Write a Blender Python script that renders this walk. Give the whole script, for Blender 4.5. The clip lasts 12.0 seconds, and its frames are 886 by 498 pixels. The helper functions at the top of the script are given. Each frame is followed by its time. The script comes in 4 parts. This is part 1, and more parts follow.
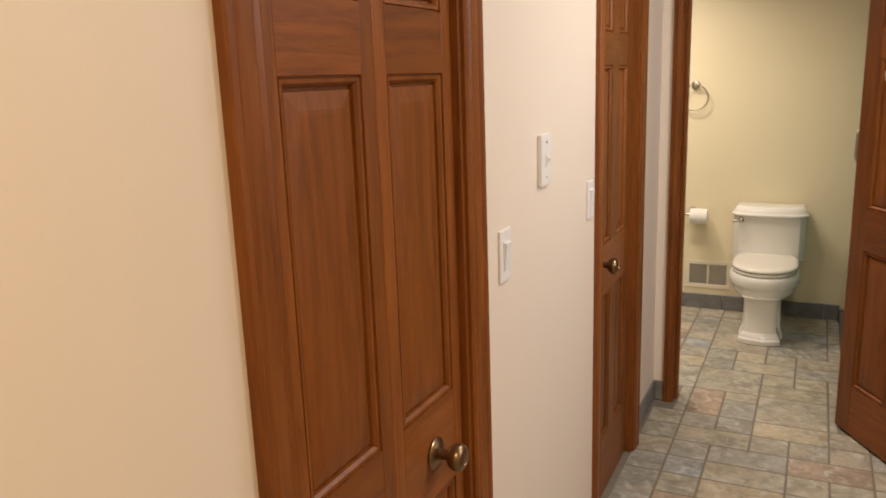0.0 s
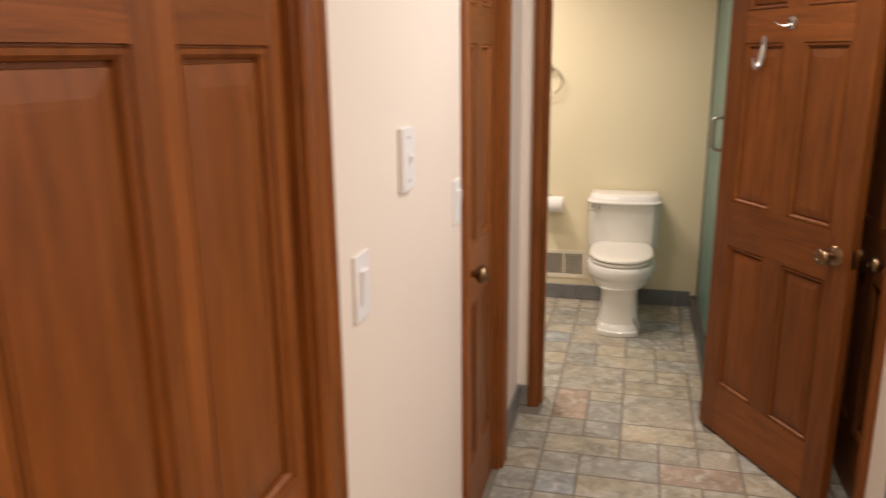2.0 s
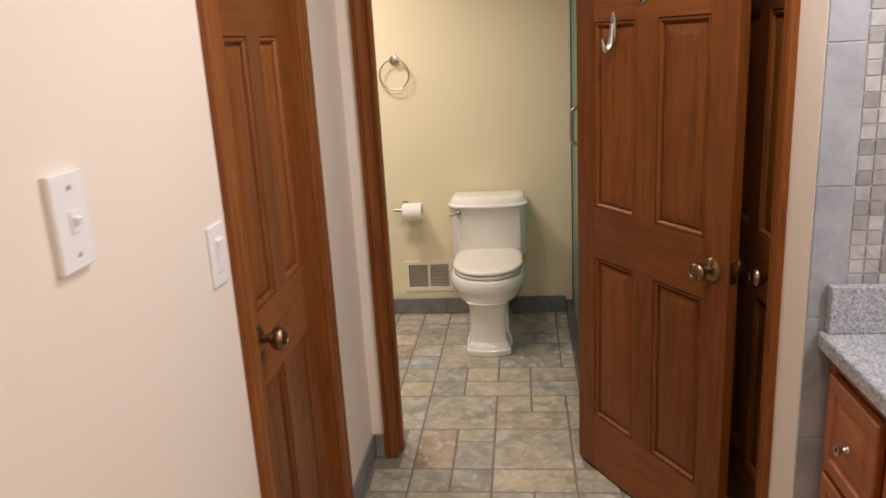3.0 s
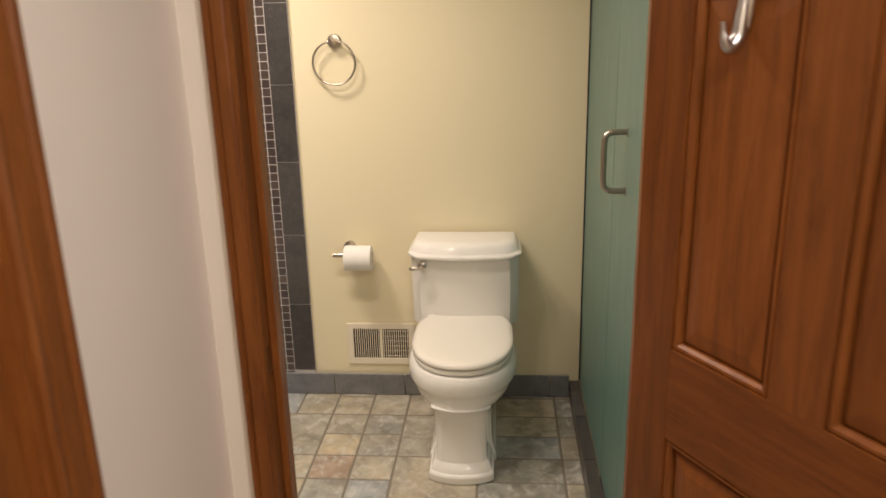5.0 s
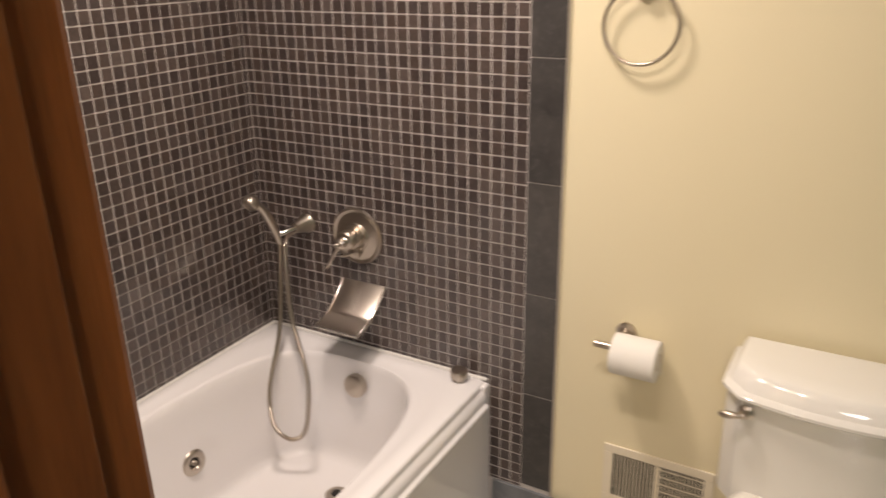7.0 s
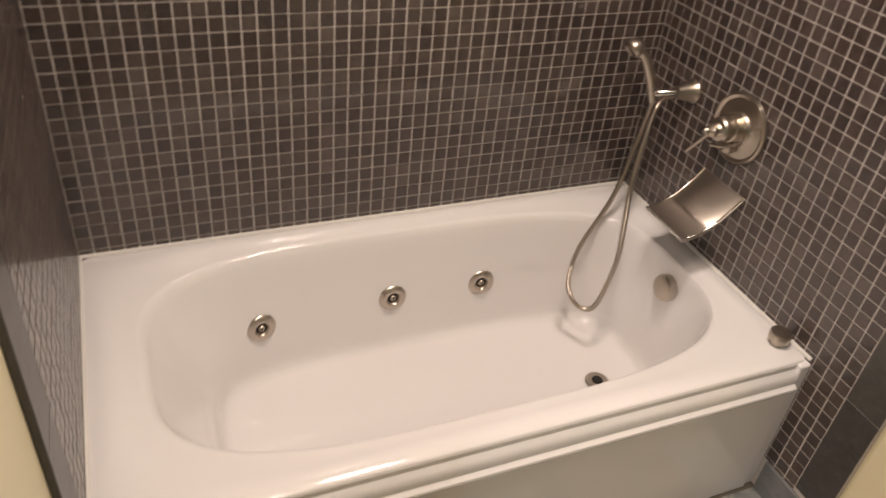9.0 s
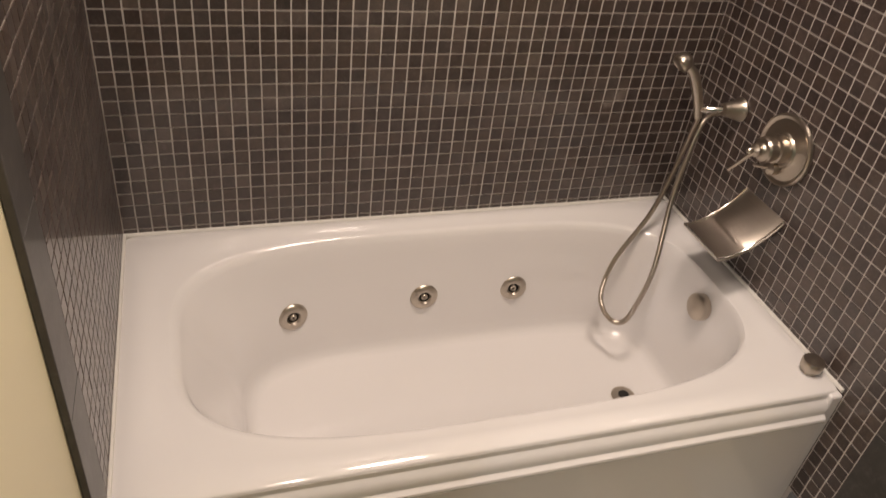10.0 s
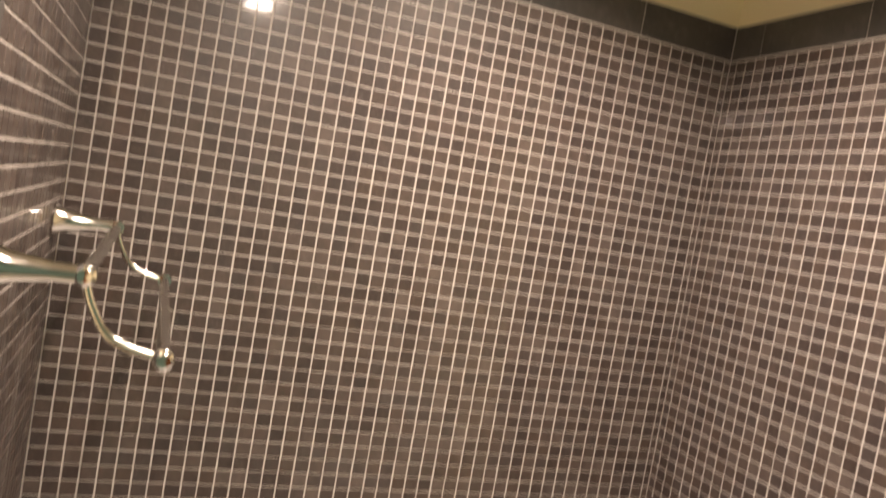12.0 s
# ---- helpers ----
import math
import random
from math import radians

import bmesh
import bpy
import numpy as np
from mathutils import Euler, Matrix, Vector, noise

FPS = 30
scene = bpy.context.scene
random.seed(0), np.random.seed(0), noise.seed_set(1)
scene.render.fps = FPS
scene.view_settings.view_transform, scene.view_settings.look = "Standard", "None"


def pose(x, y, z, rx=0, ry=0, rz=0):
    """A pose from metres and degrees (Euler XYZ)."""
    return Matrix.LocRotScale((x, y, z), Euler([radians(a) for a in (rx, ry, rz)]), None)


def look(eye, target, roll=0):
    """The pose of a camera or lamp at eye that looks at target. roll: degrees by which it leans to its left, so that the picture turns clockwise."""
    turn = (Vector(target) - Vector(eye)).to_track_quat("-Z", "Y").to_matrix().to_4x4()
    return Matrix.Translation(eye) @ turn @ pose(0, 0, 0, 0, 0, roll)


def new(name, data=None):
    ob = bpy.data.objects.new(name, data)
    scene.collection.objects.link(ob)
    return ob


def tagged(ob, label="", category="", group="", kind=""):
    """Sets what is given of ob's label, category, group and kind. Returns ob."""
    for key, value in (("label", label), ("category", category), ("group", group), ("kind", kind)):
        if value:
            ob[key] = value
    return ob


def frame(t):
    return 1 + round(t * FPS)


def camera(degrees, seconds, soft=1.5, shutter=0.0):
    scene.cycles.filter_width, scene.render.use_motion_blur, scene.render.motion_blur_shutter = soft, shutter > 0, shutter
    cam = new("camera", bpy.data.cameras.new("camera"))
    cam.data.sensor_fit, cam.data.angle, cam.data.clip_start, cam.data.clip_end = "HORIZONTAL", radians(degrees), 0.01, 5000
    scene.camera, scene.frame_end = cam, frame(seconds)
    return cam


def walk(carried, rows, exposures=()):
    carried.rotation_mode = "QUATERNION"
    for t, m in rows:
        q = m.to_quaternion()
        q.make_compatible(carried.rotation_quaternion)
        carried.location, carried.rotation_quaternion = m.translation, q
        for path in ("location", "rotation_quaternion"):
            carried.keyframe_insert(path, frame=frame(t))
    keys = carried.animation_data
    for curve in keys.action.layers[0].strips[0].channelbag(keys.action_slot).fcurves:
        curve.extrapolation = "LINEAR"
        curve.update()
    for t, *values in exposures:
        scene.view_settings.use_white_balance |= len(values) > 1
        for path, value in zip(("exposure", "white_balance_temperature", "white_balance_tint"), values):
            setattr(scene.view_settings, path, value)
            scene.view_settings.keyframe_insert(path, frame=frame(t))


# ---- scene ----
cam = camera(60.3, 12.0, shutter=0.5)
PATH = [
    (0, (0.234, -0.355, 1.589), (-0.631, 1.396, 1.153), -2.0),
    (0.5, (0.245, -0.362, 1.591), (-0.674, 1.369, 1.191), -1.4),
    (1, (0.242, -0.334, 1.589), (-0.664, 1.402, 1.18), -1.4),
    (1.5, (0.175, -0.205, 1.577), (-0.592, 1.585, 1.122), -0.7),
    (2, (0.071, 0.022, 1.588), (-0.415, 1.897, 1.09), -0.6),
    (2.5, (0.106, 0.283, 1.564), (-0.165, 2.194, 1.042), -1.8),
    (3, (0.2, 0.6, 1.579), (-0.015, 2.517, 1.054), -3.2),
    (3.5, (0.196, 0.875, 1.558), (0.043, 2.797, 1.028), -1.7),
    (5.5, (0.128, 2.278, 1.581), (-0.033, 4.176, 0.971), -1.2),
    (6, (0.123, 2.602, 1.549), (-0.212, 4.469, 0.916), -1.1),
    (6.5, (0.089, 2.937, 1.582), (-0.613, 4.688, 0.918), -0.7),
    (7, (-0.025, 3.207, 1.569), (-0.959, 4.819, 0.842), -1.1),
    (7.5, (-0.128, 3.348, 1.567), (-1.272, 4.794, 0.791), -2.2),
    (9.5, (-0.039, 3.592, 1.563), (-1.513, 4.18, 0.346), 7.7),
    (10, (-0.034, 3.597, 1.572), (-1.544, 4.178, 0.396), 7.8),
    (10.5, (-0.023, 3.585, 1.576), (-1.628, 4.209, 0.557), 7.9),
    (11, (-0.017, 3.581, 1.585), (-1.729, 4.261, 0.805), 8.2),
    (11.5, (0.03, 3.585, 1.591), (-1.789, 4.291, 1.155), 7.6),
    (12, (-0.001, 3.573, 1.638), (-1.869, 4.279, 1.523), 10.0),
]
walk(cam, [(t, look(eye, target, roll)) for t, eye, target, roll in PATH], [
    (0.0, -0.1, 6700, 10), (1.0, -0.08, 6500, 11), (1.5, -0.03, 6600, 13), (2.0, 0.04, 6450, 13), (2.5, -0.07, 6350, 12), (3.0, -0.14, 6350, 13), (3.6, -0.09, 6350, 13),
    (5.5, -0.04, 6600, 10), (6.0, -0.1, 6550, 11), (6.5, -0.2, 6600, 12), (7.5, 0.04, 6400, 14), (9.5, -0.32, 6750, 13), (10.0, -0.36, 6750, 13), (10.5, -0.2, 6700, 13), (11.0, 0.14, 6600, 13), (11.5, 0.54, 6650, 12), (12.0, 0.60, 6900, 12)])

# ---- world and lights ----
world = bpy.data.worlds.new("world")
scene.world = world
world.use_nodes = True
world.node_tree.nodes["Background"].inputs[0].default_value = (0.9, 0.85, 0.8, 1)
world.node_tree.nodes["Background"].inputs[1].default_value = 0.02


def area_lamp(name, place, target, watts, size, colour, size_y=None):
    data = bpy.data.lights.new(name, "AREA")
    data.energy, data.color, data.size = watts, colour, size
    data.shape = "DISK"
    if size_y:
        data.shape, data.size_y = "RECTANGLE", size_y
    ob = new(name, data)
    ob.matrix_basis = look(place, target)
    return ob


WARM = (1.0, 0.848, 0.73)
SOFT = (1.0, 0.745, 0.455)
NEUTRAL = (1.0, 0.92, 0.85)
COOL = (0.90, 0.93, 1.0)
# a recessed downlight and two bulbs over the tub, unseen lamps for hall and vanity
area_lamp("bath_lamp_a", (-0.60, 3.83, 2.245), (-0.60, 3.95, 0), 6.5, 0.09, WARM)
area_lamp("bath_lamp_b", (-0.36, 3.81, 2.245), (-0.36, 3.95, 0), 6.5, 0.09, WARM)
area_lamp("bath_downlight", (-1.00, 4.25, 2.425), (-1.00, 4.25, 0), 18, 0.32, WARM).data.spread = radians(140)
area_lamp("hall_lamp_south", (0.55, -0.7, 2.38), (0.45, -0.5, 0), 23, 0.6, SOFT)
# unseen ceiling fill, added to brighten the hall's north end
area_lamp("hall_fill_north", (0.48, 2.02, 2.38), (0.50, 2.1, 0), 18, 0.6, NEUTRAL)
# unseen cool lamp, its place assumed, aimed to lift the west wall
area_lamp("vanity_lamp", (1.40, 1.35, 2.02), (0.0, 2.25, 1.25), 17, 0.12, COOL, 0.7)

# ---- materials ----
MATS = {}


class Graph:
    """A small helper to write node materials."""

    def __init__(self, name):
        self.mat = bpy.data.materials.new(name)
        self.mat.use_nodes = True
        self.nt = self.mat.node_tree
        self.bsdf = self.nt.nodes["Principled BSDF"]
        MATS[name] = self.mat

    def node(self, kind, **values):
        n = self.nt.nodes.new(kind)
        for key, value in values.items():
            n.inputs[key].default_value = value
        return n

    def link(self, a, b):
        self.nt.links.new(a, b)

    def coords(self, scale=(1, 1, 1), world_space=False):
        if world_space:
            out = self.node("ShaderNodeNewGeometry").outputs["Position"]
        else:
            out = self.node("ShaderNodeTexCoord").outputs["Object"]
        m = self.node("ShaderNodeMapping")
        m.inputs["Scale"].default_value = scale
        self.link(out, m.inputs["Vector"])
        return m.outputs["Vector"]

    def noise(self, vec, scale, detail=5, rough=0.6, distortion=0.0):
        n = self.node("ShaderNodeTexNoise", Scale=scale, Detail=detail, Roughness=rough, Distortion=distortion)
        self.link(vec, n.inputs["Vector"])
        return n.outputs["Fac"]

    def ramp(self, fac, stops, constant=False):
        r = self.node("ShaderNodeValToRGB")
        if constant:
            r.color_ramp.interpolation = "CONSTANT"
        while len(r.color_ramp.elements) < len(stops):
            r.color_ramp.elements.new(0.5)
        for e, (p, c) in zip(r.color_ramp.elements, stops):
            e.position, e.color = p, (*c, 1)
        self.link(fac, r.inputs["Fac"])
        return r.outputs["Color"]

    def mix(self, fac, a, b, mode="MIX"):
        m = self.node("ShaderNodeMix")
        m.data_type, m.blend_type = "RGBA", mode
        for value, sock in ((fac, m.inputs[0]), (a, m.inputs[6]), (b, m.inputs[7])):
            if isinstance(value, (int, float)):
                sock.default_value = value
            elif isinstance(value, tuple):
                sock.default_value = (*value, 1)
            else:
                self.link(value, sock)
        return m.outputs[2]

    def math(self, op, a, b=0.0):
        m = self.node("ShaderNodeMath")
        m.operation = op
        for value, sock in ((a, m.inputs[0]), (b, m.inputs[1])):
            if isinstance(value, (int, float)):
                sock.default_value = value
            else:
                self.link(value, sock)
        return m.outputs[0]

    def colour(self, c):
        if isinstance(c, tuple):
            self.bsdf.inputs["Base Color"].default_value = (*c, 1)
        else:
            self.link(c, self.bsdf.inputs["Base Color"])

    def bump(self, height, strength=0.2, distance=0.002):
        b = self.node("ShaderNodeBump", Strength=strength, Distance=distance)
        self.link(height, b.inputs["Height"])
        self.link(b.outputs["Normal"], self.bsdf.inputs["Normal"])

    def set(self, rough=None, metal=None, coat=None, spec=None):
        for key, value in (("Roughness", rough), ("Metallic", metal), ("Coat Weight", coat), ("Specular IOR Level", spec)):
            if value is None:
                continue
            if isinstance(value, (int, float)):
                self.bsdf.inputs[key].default_value = value
            else:
                self.link(value, self.bsdf.inputs[key])


def paint(name, colour, dirt, rough=0.5):
    g = Graph(name)
    v = g.coords(world_space=True)
    big = g.noise(v, 2.2, 4)
    fine = g.noise(v, 260, 3, 0.5)
    c = g.mix(g.math("MULTIPLY", big, 0.35), colour, dirt)
    g.colour(c)
    g.set(rough=rough)
    g.bump(g.math("ADD", fine, g.math("MULTIPLY", g.noise(v, 40, 3), 0.8)), 0.12, 0.0012)


def wood(name, dark, mid, light, scale, rough=0.38, coat=0.03):
    g = Graph(name)
    v = g.coords(scale)
    info = g.node("ShaderNodeObjectInfo")
    shift = g.node("ShaderNodeVectorMath")
    shift.operation = "ADD"
    g.link(v, shift.inputs[0])
    g.link(g.math("MULTIPLY", info.outputs["Random"], 37.0), shift.inputs[1])
    v = shift.outputs[0]
    grain = g.noise(v, 5.0, 8, 0.62, 0.6)
    fine = g.noise(v, 38.0, 4, 0.6, 0.2)
    tone = g.math("ADD", g.math("MULTIPLY", grain, 0.75), g.math("MULTIPLY", fine, 0.25))
    c = g.ramp(tone, [(0.30, dark), (0.5, mid), (0.72, light)])
    drift = g.math("ADD", g.math("MULTIPLY", info.outputs["Random"], 0.35), 0.78)
    hsv = g.node("ShaderNodeHueSaturation")
    g.link(c, hsv.inputs["Color"])
    g.link(drift, hsv.inputs["Value"])
    g.colour(hsv.outputs["Color"])
    g.set(rough=g.math("ADD", g.math("MULTIPLY", fine, 0.18), rough - 0.08), coat=coat, spec=0.22)
    g.bsdf.inputs["Coat Roughness"].default_value = 0.28
    g.bump(fine, 0.12, 0.0008)


paint("paint_hall", (0.78, 0.695, 0.60), (0.72, 0.63, 0.535), 0.45)
paint("paint_bath", (0.79, 0.715, 0.50), (0.74, 0.66, 0.445), 0.45)
paint("paint_ceiling", (0.82, 0.78, 0.68), (0.78, 0.73, 0.62), 0.7)
WD, WM, WL = (0.122, 0.038, 0.0088), (0.212, 0.067, 0.0148), (0.285, 0.096, 0.0215)
wood("wood_up", WD, WM, WL, (9, 9, 0.75))
wood("wood_across", WD, WM, WL, (0.75, 9, 9))
wood("wood_deep", WD, WM, WL, (9, 0.75, 9))
VD, VM, VL = (0.20, 0.05, 0.012), (0.36, 0.10, 0.026), (0.44, 0.15, 0.045)
wood("vanity_up", VD, VM, VL, (8, 8, 0.8), 0.32, 0.35)
wood("vanity_across", VD, VM, VL, (8, 0.8, 8), 0.32, 0.35)


def ceramic(name, colour, rough=0.08):
    g = Graph(name)
    v = g.coords(world_space=True)
    n = g.noise(v, 14, 3)
    g.colour(g.mix(g.math("MULTIPLY", n, 0.25), colour, tuple(k * 0.94 for k in colour)))
    g.set(rough=g.math("ADD", g.math("MULTIPLY", n, 0.06), rough - 0.03), coat=0.3)
    g.bsdf.inputs["Coat Roughness"].default_value = 0.05


ceramic("porcelain", (0.80, 0.785, 0.74))
ceramic("seat_plastic", (0.80, 0.77, 0.69), 0.16)
ceramic("tub_acrylic", (0.82, 0.803, 0.80), 0.085)


def metal(name, colour, rough, streak=None):
    g = Graph(name)
    v = g.coords(streak or (60, 60, 60))
    n = g.noise(v, 6, 4)
    g.colour(g.mix(n, colour, tuple(k * 0.8 for k in colour)))
    g.set(rough=g.math("ADD", g.math("MULTIPLY", n, 0.14), rough - 0.07), metal=1.0)


metal("brushed_nickel", (0.57, 0.51, 0.44), 0.31)
metal("brushed_sheet", (0.54, 0.485, 0.43), 0.36, (2, 160, 160))
metal("chrome", (0.68, 0.65, 0.61), 0.13)
metal("aged_brass", (0.30, 0.20, 0.115), 0.30)
metal("steel_hook", (0.66, 0.65, 0.63), 0.30)


def plain(name, colour, rough=0.5, tint=0.9, scale=30):
    g = Graph(name)
    n = g.noise(g.coords(world_space=True), scale, 4)
    g.colour(g.mix(n, colour, tuple(k * tint for k in colour)))
    g.set(rough=rough)
    g.bump(n, 0.05, 0.0005)


plain("switch_plastic", (0.80, 0.78, 0.77), 0.35)
plain("paper", (0.84, 0.82, 0.77), 0.95, 0.93, 120)
plain("register_enamel", (0.82, 0.75, 0.60), 0.4)
# near-black; on the register and jets it paints the shade of an opening
plain("dark_void", (0.015, 0.013, 0.011), 0.8)
plain("cardboard", (0.25, 0.17, 0.10), 0.9)
plain("caulk", (0.76, 0.74, 0.70), 0.5)
plain("black_rubber", (0.03, 0.03, 0.028), 0.6)
plain("grout_light", (0.58, 0.535, 0.50), 0.85, 0.8, 90)
plain("grout_floor", (0.265, 0.232, 0.18), 0.9, 0.6, 30)
plain("grout_white", (0.70, 0.69, 0.68), 0.8, 0.85, 90)


def slate(name, stops, island, rough, grain_scale, scuff, scuff_amount, bump, coat=0.0, spec=0.5):
    """Stone-like tile: a tone for each piece, clouds, veins and pale scuffs."""
    g = Graph(name)
    v = g.coords(world_space=True)
    if island:
        rnd = g.node("ShaderNodeNewGeometry").outputs["Random Per Island"]
    else:
        rnd = g.node("ShaderNodeObjectInfo").outputs["Random"]
    base = g.ramp(rnd, stops, True)
    cloud = g.noise(v, grain_scale, 7, 0.68, 0.4)
    c = g.mix(0.75, base, g.ramp(cloud, [(0.25, (0.45, 0.45, 0.46)), (0.5, (0.85, 0.83, 0.8)), (0.75, (1.25, 1.2, 1.12))]), "MULTIPLY")
    pale = g.ramp(g.noise(v, grain_scale * 2.3, 8, 0.7, 1.2), [(0.52, (0, 0, 0)), (0.72, (1, 1, 1))])
    c = g.mix(g.math("MULTIPLY", pale, scuff_amount), c, scuff)
    g.colour(c)
    g.set(rough=g.math("ADD", g.math("MULTIPLY", cloud, 0.25), rough - 0.12))
    g.set(coat=coat, spec=spec)
    g.bsdf.inputs["Coat Roughness"].default_value = 0.075
    g.bump(g.noise(v, grain_scale * 4, 8, 0.7), bump, 0.003)


DARK = [(0.0, (0.052, 0.0363, 0.0325)), (0.16, (0.072, 0.0525, 0.0465)), (0.34, (0.048, 0.0344, 0.0325)), (0.5, (0.084, 0.0626, 0.0563)), (0.64, (0.06, 0.0454, 0.0433)), (0.8, (0.068, 0.0475, 0.0401)), (0.92, (0.098, 0.0757, 0.0682))]
for mat_name, per_island in (("mosaic_dark", False), ("mosaic_dark_rest", True)):
    slate(mat_name, DARK, per_island, 0.38, 55, (0.27, 0.245, 0.23), 0.2, 0.05, 0.6, 0.5)
slate("border_dark", [(0.0, (0.070, 0.066, 0.064)), (0.5, (0.056, 0.053, 0.052))], False, 0.44, 16, (0.17, 0.16, 0.15), 0.25, 0.10, 0.25, 0.4)
FLOOR = [(0.0, (0.40, 0.37, 0.30)), (0.15, (0.37, 0.35, 0.30)), (0.28, (0.43, 0.40, 0.33)), (0.42, (0.35, 0.345, 0.315)), (0.55, (0.41, 0.38, 0.315)), (0.66, (0.32, 0.315, 0.285)), (0.76, (0.47, 0.415, 0.315)), (0.85, (0.33, 0.355, 0.375)), (0.91, (0.40, 0.37, 0.31)), (0.96, (0.39, 0.30, 0.235))]


def floor_stone(name, island):
    """Printed slate-look floor tile: a tone for each piece, drifting to blue, tan and chalky patches."""
    g = Graph(name)
    v = g.coords(world_space=True)
    rnd = g.node("ShaderNodeNewGeometry").outputs["Random Per Island"] if island else g.node("ShaderNodeObjectInfo").outputs["Random"]
    shift = g.node("ShaderNodeVectorMath")
    shift.operation = "ADD"
    g.link(v, shift.inputs[0])
    g.link(g.math("MULTIPLY", rnd, 53.0), shift.inputs[1])
    w = shift.outputs[0]
    base = g.ramp(rnd, FLOOR, True)
    hue = g.ramp(g.noise(w, 6.5, 3, 0.5, 0.6), [(0.36, (0.94, 0.96, 0.95)), (0.5, (1.0, 0.98, 0.92)), (0.64, (1.05, 0.97, 0.86))])
    c = g.mix(0.75, base, hue, "MULTIPLY")
    cloud = g.noise(w, 11, 6, 0.62, 0.8)
    c = g.mix(0.9, c, g.ramp(cloud, [(0.30, (0.52, 0.51, 0.48)), (0.47, (0.84, 0.83, 0.80)), (0.68, (1.22, 1.21, 1.17))]), "MULTIPLY")
    chalk = g.ramp(g.noise(w, 19, 7, 0.66, 0.7), [(0.50, (0, 0, 0)), (0.66, (1, 1, 1))])
    c = g.mix(g.math("MULTIPLY", chalk, 0.62), c, (0.60, 0.585, 0.53))
    g.colour(c)
    g.set(rough=g.math("ADD", g.math("MULTIPLY", cloud, 0.3), 0.36), spec=0.4)
    g.bump(g.math("ADD", cloud, g.math("MULTIPLY", g.noise(v, 60, 6, 0.7), 0.35)), 0.5, 0.004)


for mat_name, per_island in (("floor_slate", False), ("floor_slate_rest", True)):
    floor_stone(mat_name, per_island)
slate("skirting_slate", [(0.0, (0.20, 0.205, 0.21)), (0.4, (0.24, 0.225, 0.205)), (0.7, (0.18, 0.19, 0.205)), (0.9, (0.23, 0.175, 0.14))], False, 0.4, 10, (0.30, 0.29, 0.27), 0.3, 0.25)
slate("wall_tile_grey", [(0.0, (0.30, 0.31, 0.345)), (0.5, (0.34, 0.345, 0.375))], False, 0.35, 7, (0.46, 0.46, 0.47), 0.3, 0.08)
slate("mosaic_grey", [(0.0, (0.36, 0.35, 0.36)), (0.3, (0.26, 0.25, 0.26)), (0.6, (0.42, 0.41, 0.41)), (0.85, (0.30, 0.28, 0.28))], False, 0.3, 40, (0.5, 0.5, 0.5), 0.2, 0.1)

# speckled granite
g = Graph("granite")
v = g.coords(world_space=True)
vor = g.node("ShaderNodeTexVoronoi", Scale=260.0)
g.link(v, vor.inputs["Vector"])
speck = g.ramp(vor.outputs["Color"], [(0.0, (0.05, 0.05, 0.055)), (0.35, (0.20, 0.20, 0.215)), (0.55, (0.36, 0.36, 0.38)), (0.8, (0.55, 0.55, 0.57))])
g.colour(g.mix(g.noise(v, 30, 5), speck, (0.30, 0.31, 0.34)))
g.set(rough=0.16, coat=0.3)

# rain-textured green shower glass
g = Graph("rain_glass")
v = g.coords((90, 90, 2.6), world_space=True)
streak = g.noise(v, 1.5, 7, 0.7, 0.9)
g.colour(g.ramp(streak, [(0.3, (0.15, 0.33, 0.28)), (0.5, (0.24, 0.44, 0.38)), (0.72, (0.44, 0.62, 0.55))]))
g.set(rough=0.32)
g.bsdf.inputs["Transmission Weight"].default_value = 0.55
g.bsdf.inputs["IOR"].default_value = 1.45
g.bump(streak, 0.8, 0.003)
g = Graph("clear_edge")
g.colour((0.35, 0.55, 0.48))
g.set(rough=0.15)
g.bsdf.inputs["Transmission Weight"].default_value = 0.6

# ---- mesh helpers ----


def box(bm, x0, x1, y0, y1, z0, z1, bevel=0.0, segments=2):
    made = bmesh.ops.create_cube(bm, size=1.0)["verts"]
    for vert in made:
        vert.co = Vector(((x0 + x1) / 2 + vert.co.x * (x1 - x0), (y0 + y1) / 2 + vert.co.y * (y1 - y0), (z0 + z1) / 2 + vert.co.z * (z1 - z0)))
    if bevel:
        edges = list({e for vert in made for e in vert.link_edges})
        bmesh.ops.bevel(bm, geom=edges, offset=bevel, segments=segments, profile=0.5, affect="EDGES")


def loft(bm, loops, close_first=False, close_last=False, cyclic=True):
    rows = [[bm.verts.new(p) for p in loop] for loop in loops]
    n = len(rows[0])
    for a, b in zip(rows, rows[1:]):
        for i in range(n if cyclic else n - 1):
            j = (i + 1) % n
            bm.faces.new((a[i], a[j], b[j], b[i]))
    if close_first:
        bm.faces.new(rows[0][::-1])
    if close_last:
        bm.faces.new(rows[-1])
    return rows


def frame_of(axis):
    axis = Vector(axis).normalized()
    side = axis.orthogonal().normalized()
    return axis, side, axis.cross(side)


def lathe(bm, profile, origin, axis, seg=24):
    """Turns (radius, height) rows round an axis through origin."""
    axis, u, w = frame_of(axis)
    origin = Vector(origin)
    loops = []
    for r, h in profile:
        r = max(r, 0.0004)
        loops.append([origin + axis * h + (u * math.cos(2 * math.pi * i / seg) + w * math.sin(2 * math.pi * i / seg)) * r for i in range(seg)])
    loft(bm, loops, True, True)


